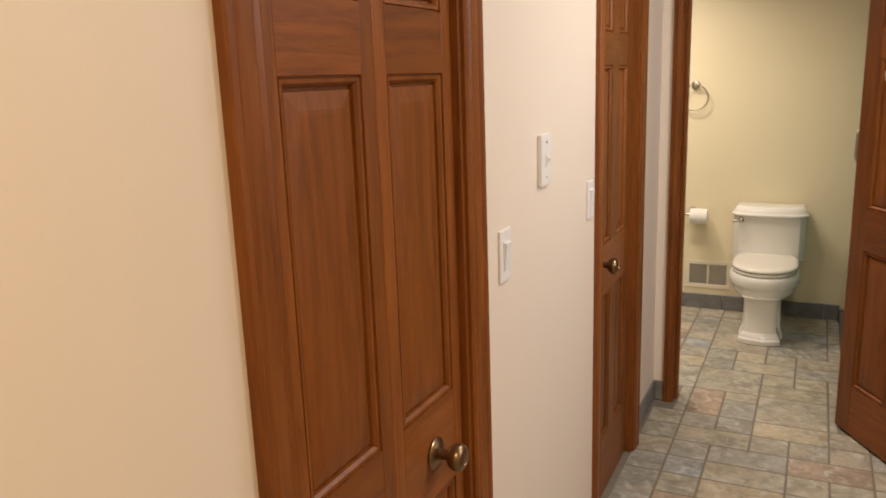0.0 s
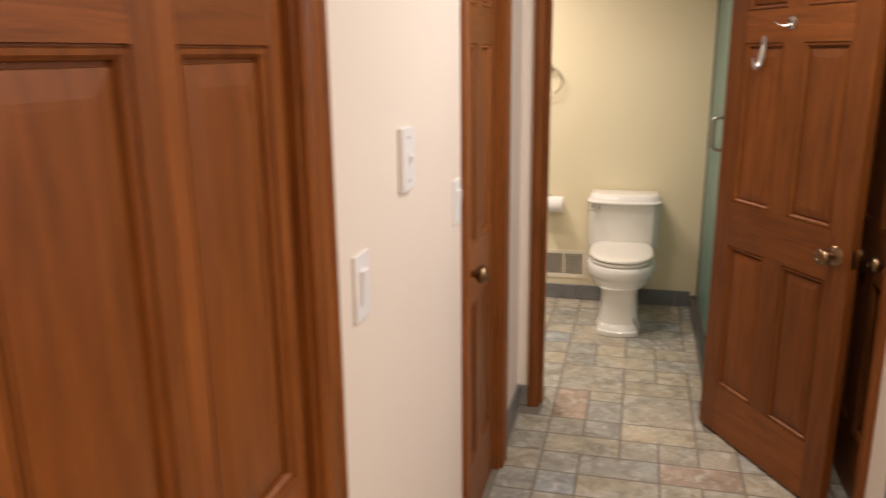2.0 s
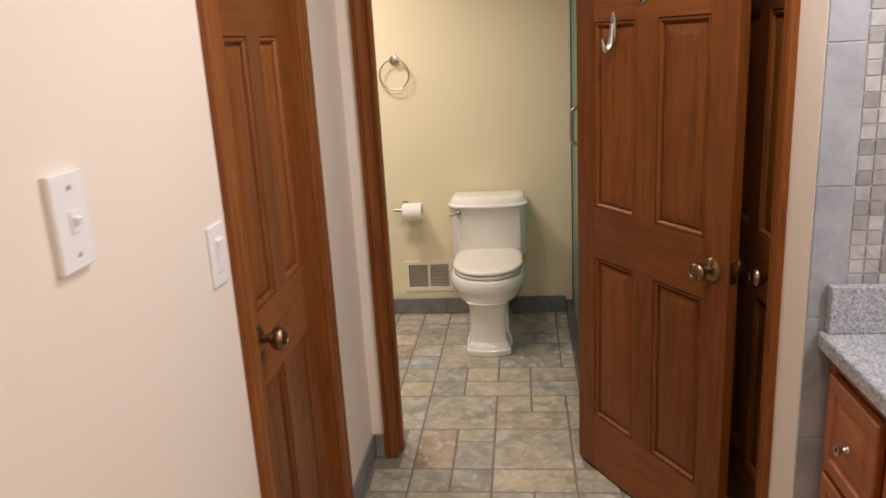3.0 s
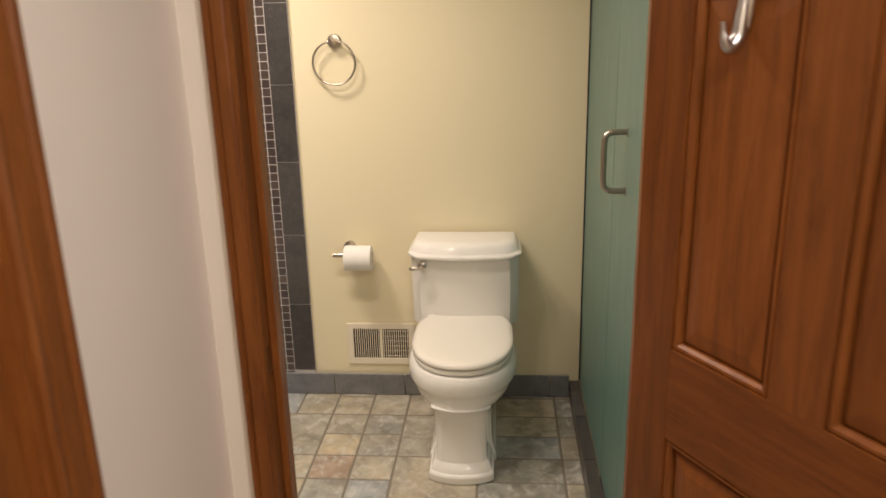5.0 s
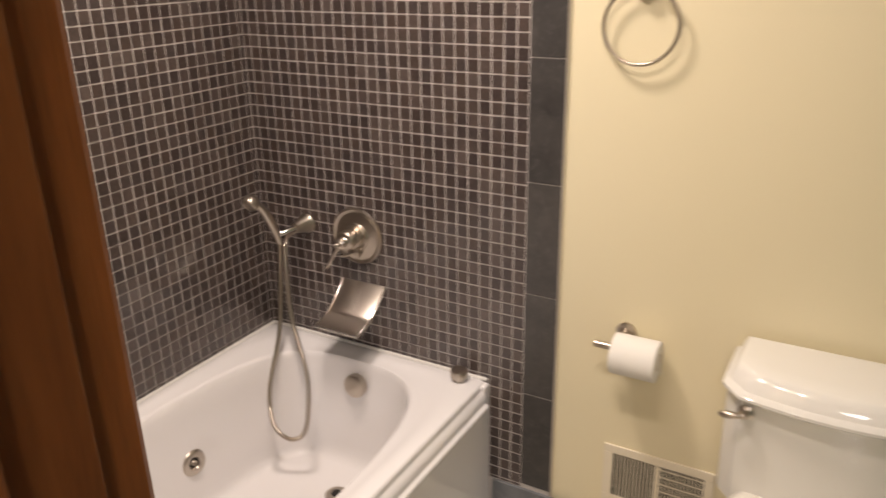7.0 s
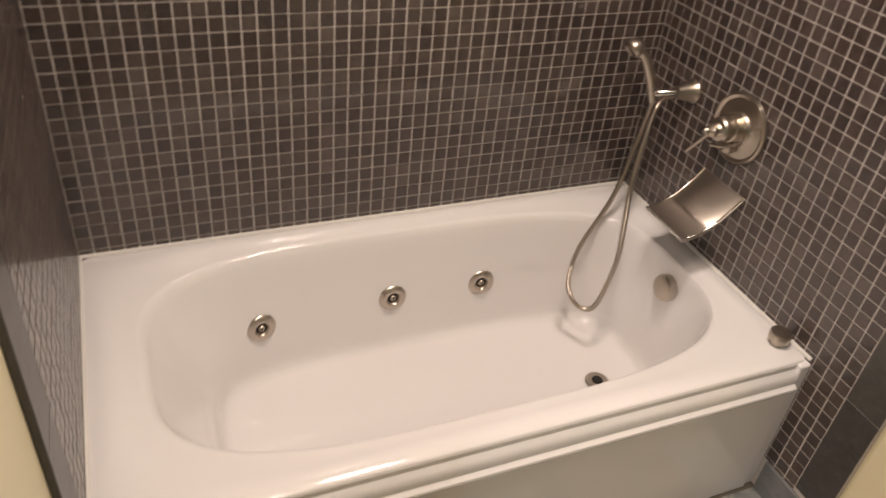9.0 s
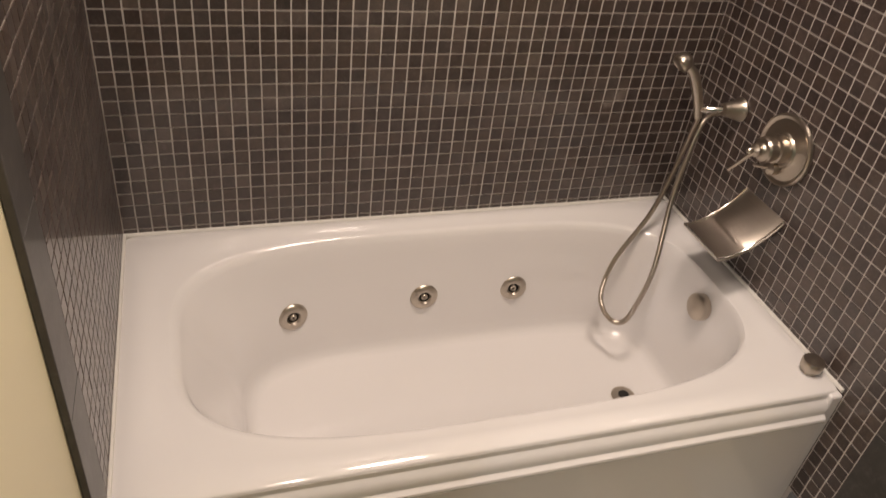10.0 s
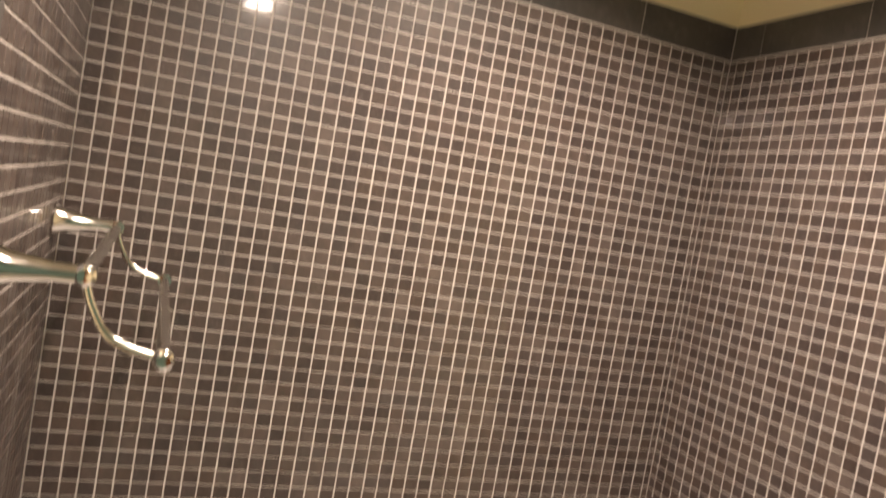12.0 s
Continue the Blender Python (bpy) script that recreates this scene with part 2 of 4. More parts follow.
def smooth_path(points, steps=8):
    """A Catmull-Rom curve through the points."""
    pts = [Vector(p) for p in points]
    pts = [pts[0] * 2 - pts[1]] + pts + [pts[-1] * 2 - pts[-2]]
    out = []
    for i in range(1, len(pts) - 2):
        a, b, c, d = pts[i - 1:i + 3]
        for k in range(steps):
            t = k / steps
            out.append(0.5 * (2 * b + (c - a) * t + (2 * a - 5 * b + 4 * c - d) * t * t + (3 * b - a - 3 * c + d) * t ** 3))
    out.append(pts[-2])
    return out


def tube(bm, points, radius, seg=10, ripple=0.0):
    pts = [Vector(p) for p in points]
    tangent = (pts[1] - pts[0]).normalized()
    side = tangent.orthogonal().normalized()
    loops = []
    for i, p in enumerate(pts):
        tangent = (pts[min(i + 1, len(pts) - 1)] - pts[max(i - 1, 0)]).normalized()
        side = (side - tangent * side.dot(tangent)).normalized()
        up = tangent.cross(side)
        r = radius[i] if isinstance(radius, (list, tuple)) else radius
        r = r * (1 + ripple * (1 if i % 2 else -1))
        loops.append([p + (side * math.cos(2 * math.pi * k / seg) + up * math.sin(2 * math.pi * k / seg)) * r for k in range(seg)])
    loft(bm, loops, True, True)


def finish(name, bm, material, smooth=False, angle=40):
    bmesh.ops.recalc_face_normals(bm, faces=bm.faces)
    me = bpy.data.meshes.new(name)
    bm.to_mesh(me)
    bm.free()
    if smooth:
        me.shade_smooth()
        me.set_sharp_from_angle(angle=radians(angle))
    me.materials.append(MATS[material])
    return me


def part(name, bm, material, parent=None, label="", smooth=False, angle=40):
    """Links a bmesh as one mesh object under a thing or a part."""
    ob = new(name, finish(name, bm, material, smooth, angle))
    if parent:
        ob.parent = parent
    if label:
        ob["label"] = label
    return ob


def thing(name, m, label, category, group="", kind=""):
    """An Empty at a thing's base."""
    ob = new(name)
    ob.empty_display_size = 0.1
    ob.matrix_basis = m
    return tagged(ob, label, category, group, kind)


def fresh():
    return bmesh.new()


def box_part(name, dims, material, parent=None, bevel=0.0, label="", segments=2):
    bm = fresh()
    box(bm, *dims, bevel=bevel, segments=segments)
    return part(name, bm, material, parent, label)


def structure(name, boxes, material, label, category):
    bm = fresh()
    for dims in boxes:
        box(bm, *dims)
    return tagged(part(name, bm, material), label, category, kind="structure")


# ---- large structure ----
H = 2.44            # ceiling height
WX = -0.40          # hall's west wall face
TOP = 2.06          # door openings
Y0, Y1 = 3.268, 3.388   # wall between hall and bathroom
BACK = 4.915        # bathroom's north wall face
OX0, OX1 = -0.328, 0.417   # bathroom door opening

structure("wall_west", [(-0.52, WX, -2.0, 0.422, 0, H), (-0.52, WX, 0.422, 1.041, TOP, H), (-0.52, WX, 1.041, 2.111, 0, H), (-0.52, WX, 2.111, 2.691, TOP, H), (-0.52, WX, 2.691, 2.765, 0, H), (-0.52, WX - 0.020, 2.765, Y0, 0, H)], "paint_hall", "cream painted hallway wall with two door openings", "wall")
structure("wall_south", [(-0.52, 1.62, -2.12, -2.0, 0, H)], "paint_hall", "plain cream painted wall closing the hall", "wall")
structure("wall_vanity", [(1.50, 1.62, -2.0, 2.45, 0, H)], "paint_hall", "cream painted wall behind the vanity", "wall")
structure("wall_vanity_end", [(0.97, 1.50, 2.345, 2.45, 0, H)], "paint_hall", "wall at the vanity's end, faced with grey tiles", "wall")
structure("wall_closet", [(0.842, 0.97, 2.345, 2.575, 0, H), (0.842, 0.97, 2.575, 3.165, TOP, H), (0.842, 0.97, 3.165, Y0, 0, H)], "paint_hall", "cream painted wall with a closet door opening", "wall")
# the partition: hall paint on its south half, bathroom paint on its north half
MID = (Y0 + Y1) / 2
structure("wall_partition_hall", [(-1.80, OX0, Y0, MID, 0, H), (OX0, OX1, Y0, MID, TOP, H), (OX1, 1.62, Y0, MID, 0, H)], "paint_hall", "cream hallway side of the bathroom partition wall", "wall")
structure("wall_partition_bath", [(-1.80, OX0, MID, Y1, 0, H), (OX0, OX1, MID, Y1, TOP, H), (OX1, 1.62, MID, Y1, 0, H)], "paint_bath", "yellow painted bathroom side of the partition wall", "wall")
structure("wall_bath_west", [(-1.80, -1.675, Y1, 5.05, 0, H)], "paint_bath", "bathroom wall beside the tub, tiled below", "wall")
structure("wall_bath_north", [(-1.675, 1.62, BACK, 5.05, 0, H)], "paint_bath", "pale yellow painted bathroom wall behind the toilet", "wall")
structure("wall_shower_east", [(1.35, 1.62, Y1, BACK, 0, H)], "border_dark", "dark tiled far wall of the shower", "wall")
structure("ceiling", [(-1.80, 1.62, -2.12, 5.05, H, H + 0.1)], "paint_ceiling", "plain off-white painted ceiling", "ceiling")
floor_ob = structure("floor", [(-1.80, 1.62, -2.12, 5.05, -0.10, -0.0028)], "grout_floor", "slate-look tile floor in mixed grey, blue and tan pieces", "floor")

# ---- doors ----


def panel_mesh(w, h, t):
    """A raised panel with its sticking, seen from both sides; x 0..w, z 0..h, centred on y."""
    bm = fresh()
    steps = [(0.0, t / 2), (0.0008, t / 2 - 0.006), (0.0032, t / 2 - 0.006), (0.0050, t / 2 - 0.002), (0.0105, t / 2 - 0.0025), (0.0150, t / 2 - 0.0080), (0.0160, t / 2 - 0.0165), (0.0212, t / 2 - 0.0165), (0.0222, t / 2 - 0.0108), (0.049, t / 2 - 0.0064), (0.057, t / 2 - 0.0060)]
    for sign in (1, -1):
        loops = []
        for inset, y in steps:
            i = min(inset, w * 0.42)
            loops.append([(i, sign * y, i), (w - i, sign * y, i), (w - i, sign * y, h - i), (i, sign * y, h - i)])
        loft(bm, loops, False, True)
    return bm


def door_leaf(name, m, w, h, columns, rails, label, stile=0.10, mid=0.10, t=0.036, kind="structure"):
    """A panelled leaf: x 0..w from the hinge, z up, faces at y = +-t/2. rails: (bottom, top) of each rail."""
    leaf = thing(name, m, label, "door", kind=kind)
    box_part("stile", (0, stile, -t / 2, t / 2, 0, h), "wood_up", leaf, 0.002)
    box_part("stile", (w - stile, w, -t / 2, t / 2, 0, h), "wood_up", leaf, 0.002)
    for z0, z1 in rails:
        box_part("rail", (stile, w - stile, -t / 2 + 0.0004, t / 2 - 0.0004, z0, z1), "wood_across", leaf)
    inner = w - 2 * stile
    pw = inner if columns == 1 else (inner - mid) / 2
    for (a0, a1), (b0, b1) in zip(rails, rails[1:]):
        for c in range(columns):
            x0 = stile + c * (pw + mid)
            p = part("panel", panel_mesh(pw, b0 - a1, t), "wood_up", leaf)
            p.location = (x0, 0, a1)
        if columns == 2:
            box_part("mullion", (stile + pw, stile + pw + mid, -t / 2 + 0.0004, t / 2 - 0.0004, a1, b0), "wood_up", leaf)
    return leaf


def door_knob(parent, x, z, t, sides=(1,), latch=True):
    for s in sides:
        bm = fresh()
        lathe(bm, [(0.002, 0), (0.032, 0), (0.033, 0.003), (0.029, 0.007), (0.020, 0.010), (0.016, 0.013)], (x, s * t / 2, z), (0, s, 0), 28)
        part("rosette", bm, "aged_brass", parent, "round aged brass rosette", True)
        bm = fresh()
        lathe(bm, [(0.012, 0.008), (0.010, 0.022), (0.012, 0.030), (0.022, 0.036), (0.0275, 0.044), (0.0285, 0.052), (0.026, 0.060), (0.019, 0.065), (0.013, 0.0665), (0.012, 0.0650), (0.004, 0.0655)], (x, s * t / 2, z), (0, s, 0), 28)
        part("door_knob", bm, "aged_brass", parent, "turned aged brass door knob", True)


CASE = [(0.0, 0.0), (0.0, 0.008), (0.006, 0.013), (0.016, 0.011), (0.022, 0.014), (0.048, 0.016), (0.056, 0.013), (0.062, 0.018), (0.072, 0.018), (0.075, 0.014), (0.075, 0.0)]


def door_frame(name, m, w, h, depth, label, stop=0.012, two_sided=False, recess=0.03, slim=1.0, j=0.018):
    """Jambs, head, stops and casings round an opening; x along the wall 0..w, y out of the wall's face (the wall lies at y < 0)."""
    fr = thing(name, m, label, "door frame", kind="structure")
    box_part("jamb", (0, j, -depth, 0.001, 0, h), "wood_up", fr, 0.001)
    box_part("jamb", (w - j, w, -depth, 0.001, 0, h), "wood_up", fr, 0.001)
    box_part("head_jamb", (j, w - j, -depth, 0.001, h - j, h), "wood_across", fr, 0.001)
    y1 = -recess - 0.037
    box_part("stop", (j, j + stop, y1 - 0.035, y1, 0, h - j), "wood_up", fr, 0.002)
    box_part("stop", (w - j - stop, w - j, y1 - 0.035, y1, 0, h - j), "wood_up", fr, 0.002)
    sides = [(0.0, 1)] + ([(-depth, -1)] if two_sided else [])
    for y0, s in sides:
        rows = [(a * slim, d + (0.0 if s > 0 or d == 0 else 0.022)) for a, d in CASE]
        rv = 0.006 if s > 0 else -0.005
        for k in (0, 1):
            bm = fresh()
            lows, highs = [], []
            for a, d in rows:
                x = rv - a if k == 0 else w - rv + a
                lows.append((x, y0 + s * d, 0))
                highs.append((x, y0 + s * d, h - rv + a))
            loft(bm, [lows, highs], True, True)
            part("casing", bm, "wood_up", fr, smooth=False)
        bm = fresh()
        lows = [(rv - a, y0 + s * d, h - rv + a) for a, d in rows]
        highs = [(w - rv + a, y0 + s * d, h - rv + a) for a, d in rows]
        loft(bm, [lows, highs], True, True)
        part("head_casing", bm, "wood_across", fr)
    return fr


RAILS = [(0.0, 0.235), (0.80, 0.985), (1.605, 1.715), (1.905, 2.03)]
def spin_pose(x, y, z, deg):
    return pose(x, y, z, 0, 0, deg)


# a frame turned so that its x runs south and its y runs east: built from the north end
def frame_west(name, y_south, w, label):
    return door_frame(name, spin_pose(WX, y_south + w, 0, -90), w, TOP, 0.12, label)


# bifold closet door
frame_west("door_frame_1", 0.422, 0.619, "stained wooden casing round a bifold closet door")
BIFOLD = [(0.0, 0.22), (0.750, 0.945), (1.588, 1.697), (1.905, 2.03)]
for i in range(2):
    leaf = door_leaf("door_%d" % (i + 1), spin_pose(WX - 0.033, 0.422 + 0.0195 + 0.290 * (2 - i), 0.012, -90), 0.289, 2.025, 1, BIFOLD, "closed bifold closet leaf of dark stained wood with raised panels", stile=0.039)
    if i == 0:
        door_knob(leaf, 0.130, 0.845, 0.036)
# narrow closed door
frame_west("door_frame_2", 2.111, 0.58, "stained wooden casing round a narrow closed door")
leaf = door_leaf("door_3", spin_pose(WX - 0.040, 2.111 + 0.58 - 0.019, 0.010, -90), 0.542, 2.025, 2, RAILS, "closed six-panel door of dark stained wood", stile=0.085, mid=0.085)
door_knob(leaf, 0.542 - 0.072, 0.926, 0.036)
# closet door on the east side, behind the open bathroom door
door_frame("door_frame_3", spin_pose(0.842, 2.575, 0, 90), 0.59, TOP, 0.12, "stained wooden casing round the east closet door")
leaf = door_leaf("door_4", spin_pose(0.842 + 0.048, 2.575 + 0.019, 0.010, 90), 0.552, 2.025, 2, RAILS, "closed six-panel closet door of dark stained wood", stile=0.095, mid=0.095)
door_knob(leaf, 0.055, 0.905, 0.036)
# bathroom doorway, cased on both sides, and its open door

def bath_frame():
    """Jambs between hall and bathroom; its y runs south, out of the hall face."""
    return door_frame("door_frame_4", spin_pose(OX1, Y0, 0, 180), OX1 - OX0, TOP, Y1 - Y0, "stained wooden jambs and casing of the bathroom doorway", two_sided=True, recess=-0.002, slim=0.65, stop=0.015, j=0.006)


fr = bath_frame()
# strike plate on the west jamb
box_part("strike_plate", (OX1 - OX0 - 0.0075, OX1 - OX0 - 0.0055, -0.030, -0.006, 0.90, 0.96), "aged_brass", fr, 0.0005, "worn brass strike plate")
HINGE = (0.402, 3.275)
SWING = -60.3
leaf = door_leaf("door_5", spin_pose(HINGE[0], HINGE[1], 0.012, SWING), 0.722, 2.025, 2, [(0.0, 0.215), (0.820, 0.995), (1.60, 1.715), (1.905, 2.03)], "open six-panel bathroom door of dark stained wood", stile=0.10, mid=0.10)
door_knob(leaf, 0.722 - 0.062, 0.915, 0.036, (-1, 1))
box_part("latch_plate", (0.7210, 0.7232, -0.012, 0.012, 0.885, 0.945), "aged_brass", leaf, 0.0004, "brass latch plate")
for z in (0.22, 1.02, 1.80):
    bm = fresh()
    lathe(bm, [(0.001, 0), (0.006, 0), (0.006, 0.088), (0.001, 0.088)], (-0.006, 0.020, z), (0, 0, 1), 12)
    part("hinge", bm, "aged_brass", leaf, "brass door hinge", True)

# two hooks stuck to the open door
DOOR = spin_pose(HINGE[0], HINGE[1], 0.012, SWING)
hook = thing("robe_hook", DOOR @ pose(0.205, -0.016, 1.530), "oval brushed steel adhesive hook on the bathroom door", "hook")
bm = fresh()
rows = []
for k in range(3):
    d, s = ((-0.001, 1.0), (-0.005, 1.0), (-0.008, 0.8))[k]
    rows.append([(0.0135 * s * math.cos(a), d, 0.045 + 0.050 * s * math.sin(a)) for a in [2 * math.pi * i / 24 for i in range(24)]])
loft(bm, rows, True, True)
part("back_plate", bm, "steel_hook", hook, smooth=True)
bm = fresh()
path = smooth_path([(0, -0.006, 0.06), (0, -0.010, 0.02), (0, -0.014, -0.005), (0, -0.028, -0.018), (0, -0.040, -0.006), (-0.001, -0.044, 0.018)], 6)
tube(bm, path, [0.004 + 0.007 * math.sin(math.pi * min(1, (i + 4) / len(path))) for i in range(len(path))], 10)
part("prong", bm, "steel_hook", hook, smooth=True)
hook = thing("door_hook", DOOR @ pose(0.345, -0.018, 1.665), "round chrome disc hook on the door's upper rail", "hook")
bm = fresh()
lathe(bm, [(0.001, 0.0), (0.023, 0.0), (0.023, 0.003), (0.019, 0.006), (0.001, 0.007)], (0, 0, 0), (0, -1, 0), 24)
part("disc", bm, "chrome", hook, smooth=True)
bm = fresh()
tube(bm, smooth_path([(0, -0.006, -0.004), (0, -0.022, -0.010), (-0.015, -0.038, -0.008), (-0.03, -0.046, 0.004)], 6), 0.0028, 8)
part("wire", bm, "chrome", hook, smooth=True)


# ---- switches on the west wall ----
def switch_plate(y, z, w, h, d, style, label):
    sw = thing("light_switch", spin_pose(WX, y, z, -90), label, "switch", "hall switches")
    bm = fresh()
    box(bm, -w / 2, w / 2, 0, d, -h / 2, h / 2, bevel=0.0022)
    part("plate", bm, "switch_plastic", sw)
    if style == "rocker":
        box_part("frame", (-0.017, 0.017, d, d + 0.002, -0.034, 0.034), "switch_plastic", sw, 0.0008)
        bm = fresh()
        pr = [(-0.0145, d + 0.0015, -0.031), (-0.0145, d + 0.003, -0.031), (-0.0145, d + 0.0075, 0.030), (-0.0145, d + 0.0015, 0.031)]
        loft(bm, [pr, [(0.0145, b, c) for a, b, c in pr]], True, True)
        part("rocker", bm, "switch_plastic", sw)
    else:
        box_part("collar", (-0.009, 0.009, d, d + 0.0025, -0.015, 0.015), "switch_plastic", sw, 0.0008)
        bm = fresh()
        pr = [(-0.005, d, -0.009), (-0.005, d + 0.006, -0.004), (-0.005, d + 0.009, 0.004), (-0.005, d, 0.009)]
        loft(bm, [pr, [(0.005, b, c) for a, b, c in pr]], True, True)
        part("toggle", bm, "switch_plastic", sw)
        for s in (-1, 1):
            bm = fresh()
            lathe(bm, [(0.0005, 0), (0.0038, 0), (0.0030, 0.0015), (0.0005, 0.002)], (0, d, s * 0.045), (0, 1, 0), 12)
            part("screw", bm, "steel_hook", sw, "dull steel screw", True)
    return sw


switch_plate(1.244, 1.187, 0.070, 0.122, 0.0065, "rocker", "white rocker switch with a plain plate on the hall wall")
switch_plate(1.523, 1.377, 0.078, 0.130, 0.012, "toggle", "thick old white toggle switch with exposed screws")
switch_plate(1.980, 1.202, 0.070, 0.120, 0.0065, "rocker", "white rocker switch beside the narrow door")

# ---- vanity corner ----
van = thing("vanity_cabinet", pose(0.90, 2.32, 0), "reddish stained wooden vanity cabinet with raised drawer fronts", "cabinet")
VL0 = -1.15
box_part("carcass", (0.02, 0.58, VL0, 0.005, 0.09, 0.845), "vanity_up", van, 0.002)
box_part("toe_kick", (0.075, 0.10, VL0, 0.0, 0.002, 0.09), "dark_void", van)
for y0, y1 in ((-0.035, 0.005), (-0.335, -0.295), (-0.76, -0.72), (VL0, VL0 + 0.04)):
    box_part("face_stile", (0.0, 0.02, y0, y1, 0.09, 0.845), "vanity_up", van, 0.001)
for y0, y1 in ((-0.295, -0.035), (-0.72, -0.335), (VL0 + 0.04, -0.76)):
    box_part("face_rail", (0.0005, 0.02, y0, y1, 0.805, 0.845), "vanity_across", van, 0.001)


def raised_front(parent, name, y0, y1, z0, z1, knob_at):
    bm = fresh()
    w, h = y1 - y0, z1 - z0
    loops = []
    for inset, d in ((0.0, 0.0), (0.0, 0.014), (0.004, 0.018), (0.034, 0.018), (0.038, 0.013), (0.044, 0.012), (0.062, 0.017), (0.066, 0.0175)):
        loops.append([(-d, y0 + inset, z0 + inset), (-d, y1 - inset, z0 + inset), (-d, y1 - inset, z1 - inset), (-d, y0 + inset, z1 - inset)])
    loft(bm, loops, True, True)
    front = part(name, bm, "vanity_across", parent)
    bm = fresh()
    lathe(bm, [(0.001, 0), (0.010, 0), (0.006, 0.004), (0.005, 0.012), (0.013, 0.018), (0.014, 0.024), (0.008, 0.029), (0.0008, 0.030)], (-0.0175, knob_at[0], knob_at[1]), (-1, 0, 0), 20)
    part("knob", bm, "chrome", front, "small polished chrome knob", True)


for z0, z1 in ((0.565, 0.80), (0.33, 0.55), (0.11, 0.315)):
    raised_front(van, "drawer", -0.29, -0.040, z0, z1, (-0.165, (z0 + z1) / 2 - 0.005))
raised_front(van, "cabinet_door", -0.715, -0.34, 0.11, 0.80, (-0.37, 0.62))
raised_front(van, "cabinet_door", VL0 + 0.045, -0.765, 0.11, 0.80, (-0.80, 0.62))
top = tagged(box_part("vanity_countertop", (0.867, 1.498, 1.15, 2.326, 0.846, 0.887), "granite", None, 0.006, segments=3), "grey speckled granite vanity countertop with eased edge", "countertop")
tagged(box_part("side_splash", (0.882, 1.498, 2.300, 2.326, 0.888, 0.999), "granite", None, 0.002), "grey speckled granite side splash on the countertop", "splashback")

# ---- tub surround, tile bed ----
P = 0.0337     # mosaic module
G = 0.0035     # joint
LX, NY, TY = -1.660, 3.399, 4.900   # tile faces: west, south end, north
ZROW = 1.019
RIM = 0.43
BORD0, BORD1 = 2.133, 2.222     # border course on top
BX = -0.760      # mosaic ends here on north and south walls, border tiles to EX
EX = -0.668
NB, NE = -0.908, -0.815    # on the south end wall
structure("tile_bed_west", [(-1.675, LX - 0.002, NY, TY, 0.0, BORD1)], "grout_light", "pale grout bed of the tub's long wall", "wall")
structure("tile_bed_north", [(-1.675, EX, TY + 0.002, BACK, 0.0, BORD1)], "grout_light", "pale grout bed of the tub's faucet wall", "wall")
structure("tile_bed_south", [(-1.675, NE, Y1, NY - 0.002, 0.0, BORD1)], "grout_light", "pale grout bed of the tub's south wall", "wall")

# ---- bathtub ----
def super_ring(cx, cy, a, b, n, z, count=112, shift=0.0):
    out = []
    for i in range(count):
        t = 2 * math.pi * i / count
        c, s = math.cos(t), math.sin(t)
        out.append((cx + a * math.copysign(abs(c) ** (2 / n), c), cy + b * math.copysign(abs(s) ** (2 / n), s), z))
    return out


TX0, TX1, TY0, TY1 = -1.658, -0.872, 3.401, 4.898
tub = thing("bathtub", pose(0, 0, 0), "white whirlpool bathtub with a moulded apron", "bathtub")
tcx, tcy = (TX0 + TX1) / 2, (TY0 + TY1) / 2
ha, hb = (TX1 - TX0) / 2, (TY1 - TY0) / 2
rings = [super_ring(tcx, tcy, ha, hb, 60, RIM - 0.03), super_ring(tcx, tcy, ha, hb, 60, RIM - 0.004), super_ring(tcx, tcy, ha - 0.004, hb - 0.004, 60, RIM)]
for cx, cy, a, b, n, z in (
        (-1.272, 4.162, 0.354, 0.696, 6.0, RIM), (-1.272, 4.162, 0.348, 0.690, 5.4, RIM - 0.004),
        (-1.272, 4.165, 0.330, 0.668, 3.5, RIM - 0.005), (-1.272, 4.165, 0.323, 0.661, 3.4, RIM - 0.007), (-1.272, 4.168, 0.317, 0.656, 3.4, RIM - 0.014),
        (-1.272, 4.172, 0.312, 0.651, 3.4, RIM - 0.03), (-1.272, 4.177, 0.307, 0.645, 3.4, 0.36), (-1.274, 4.212, 0.294, 0.606, 3.6, 0.24), (-1.276, 4.226, 0.284, 0.588, 3.9, 0.11),
        (-1.277, 4.228, 0.280, 0.582, 4.2, 0.082), (-1.277, 4.228, 0.274, 0.575, 4.2, 0.068), (-1.277, 4.228, 0.264, 0.565, 4.2, 0.059), (-1.277, 4.228, 0.250, 0.550, 4.2, 0.055), (-1.277, 4.22, 0.20, 0.49, 3.4, 0.053), (-1.277, 4.21, 0.10, 0.30, 2.6, 0.051), (-1.277, 4.21, 0.02, 0.06, 2.0, 0.050)):
    rings.append(super_ring(cx, cy, a, b, n, z))
bm = fresh()
loft(bm, rings, False, True)
part("basin", bm, "tub_acrylic", tub, "deep white acrylic basin", True, 50)
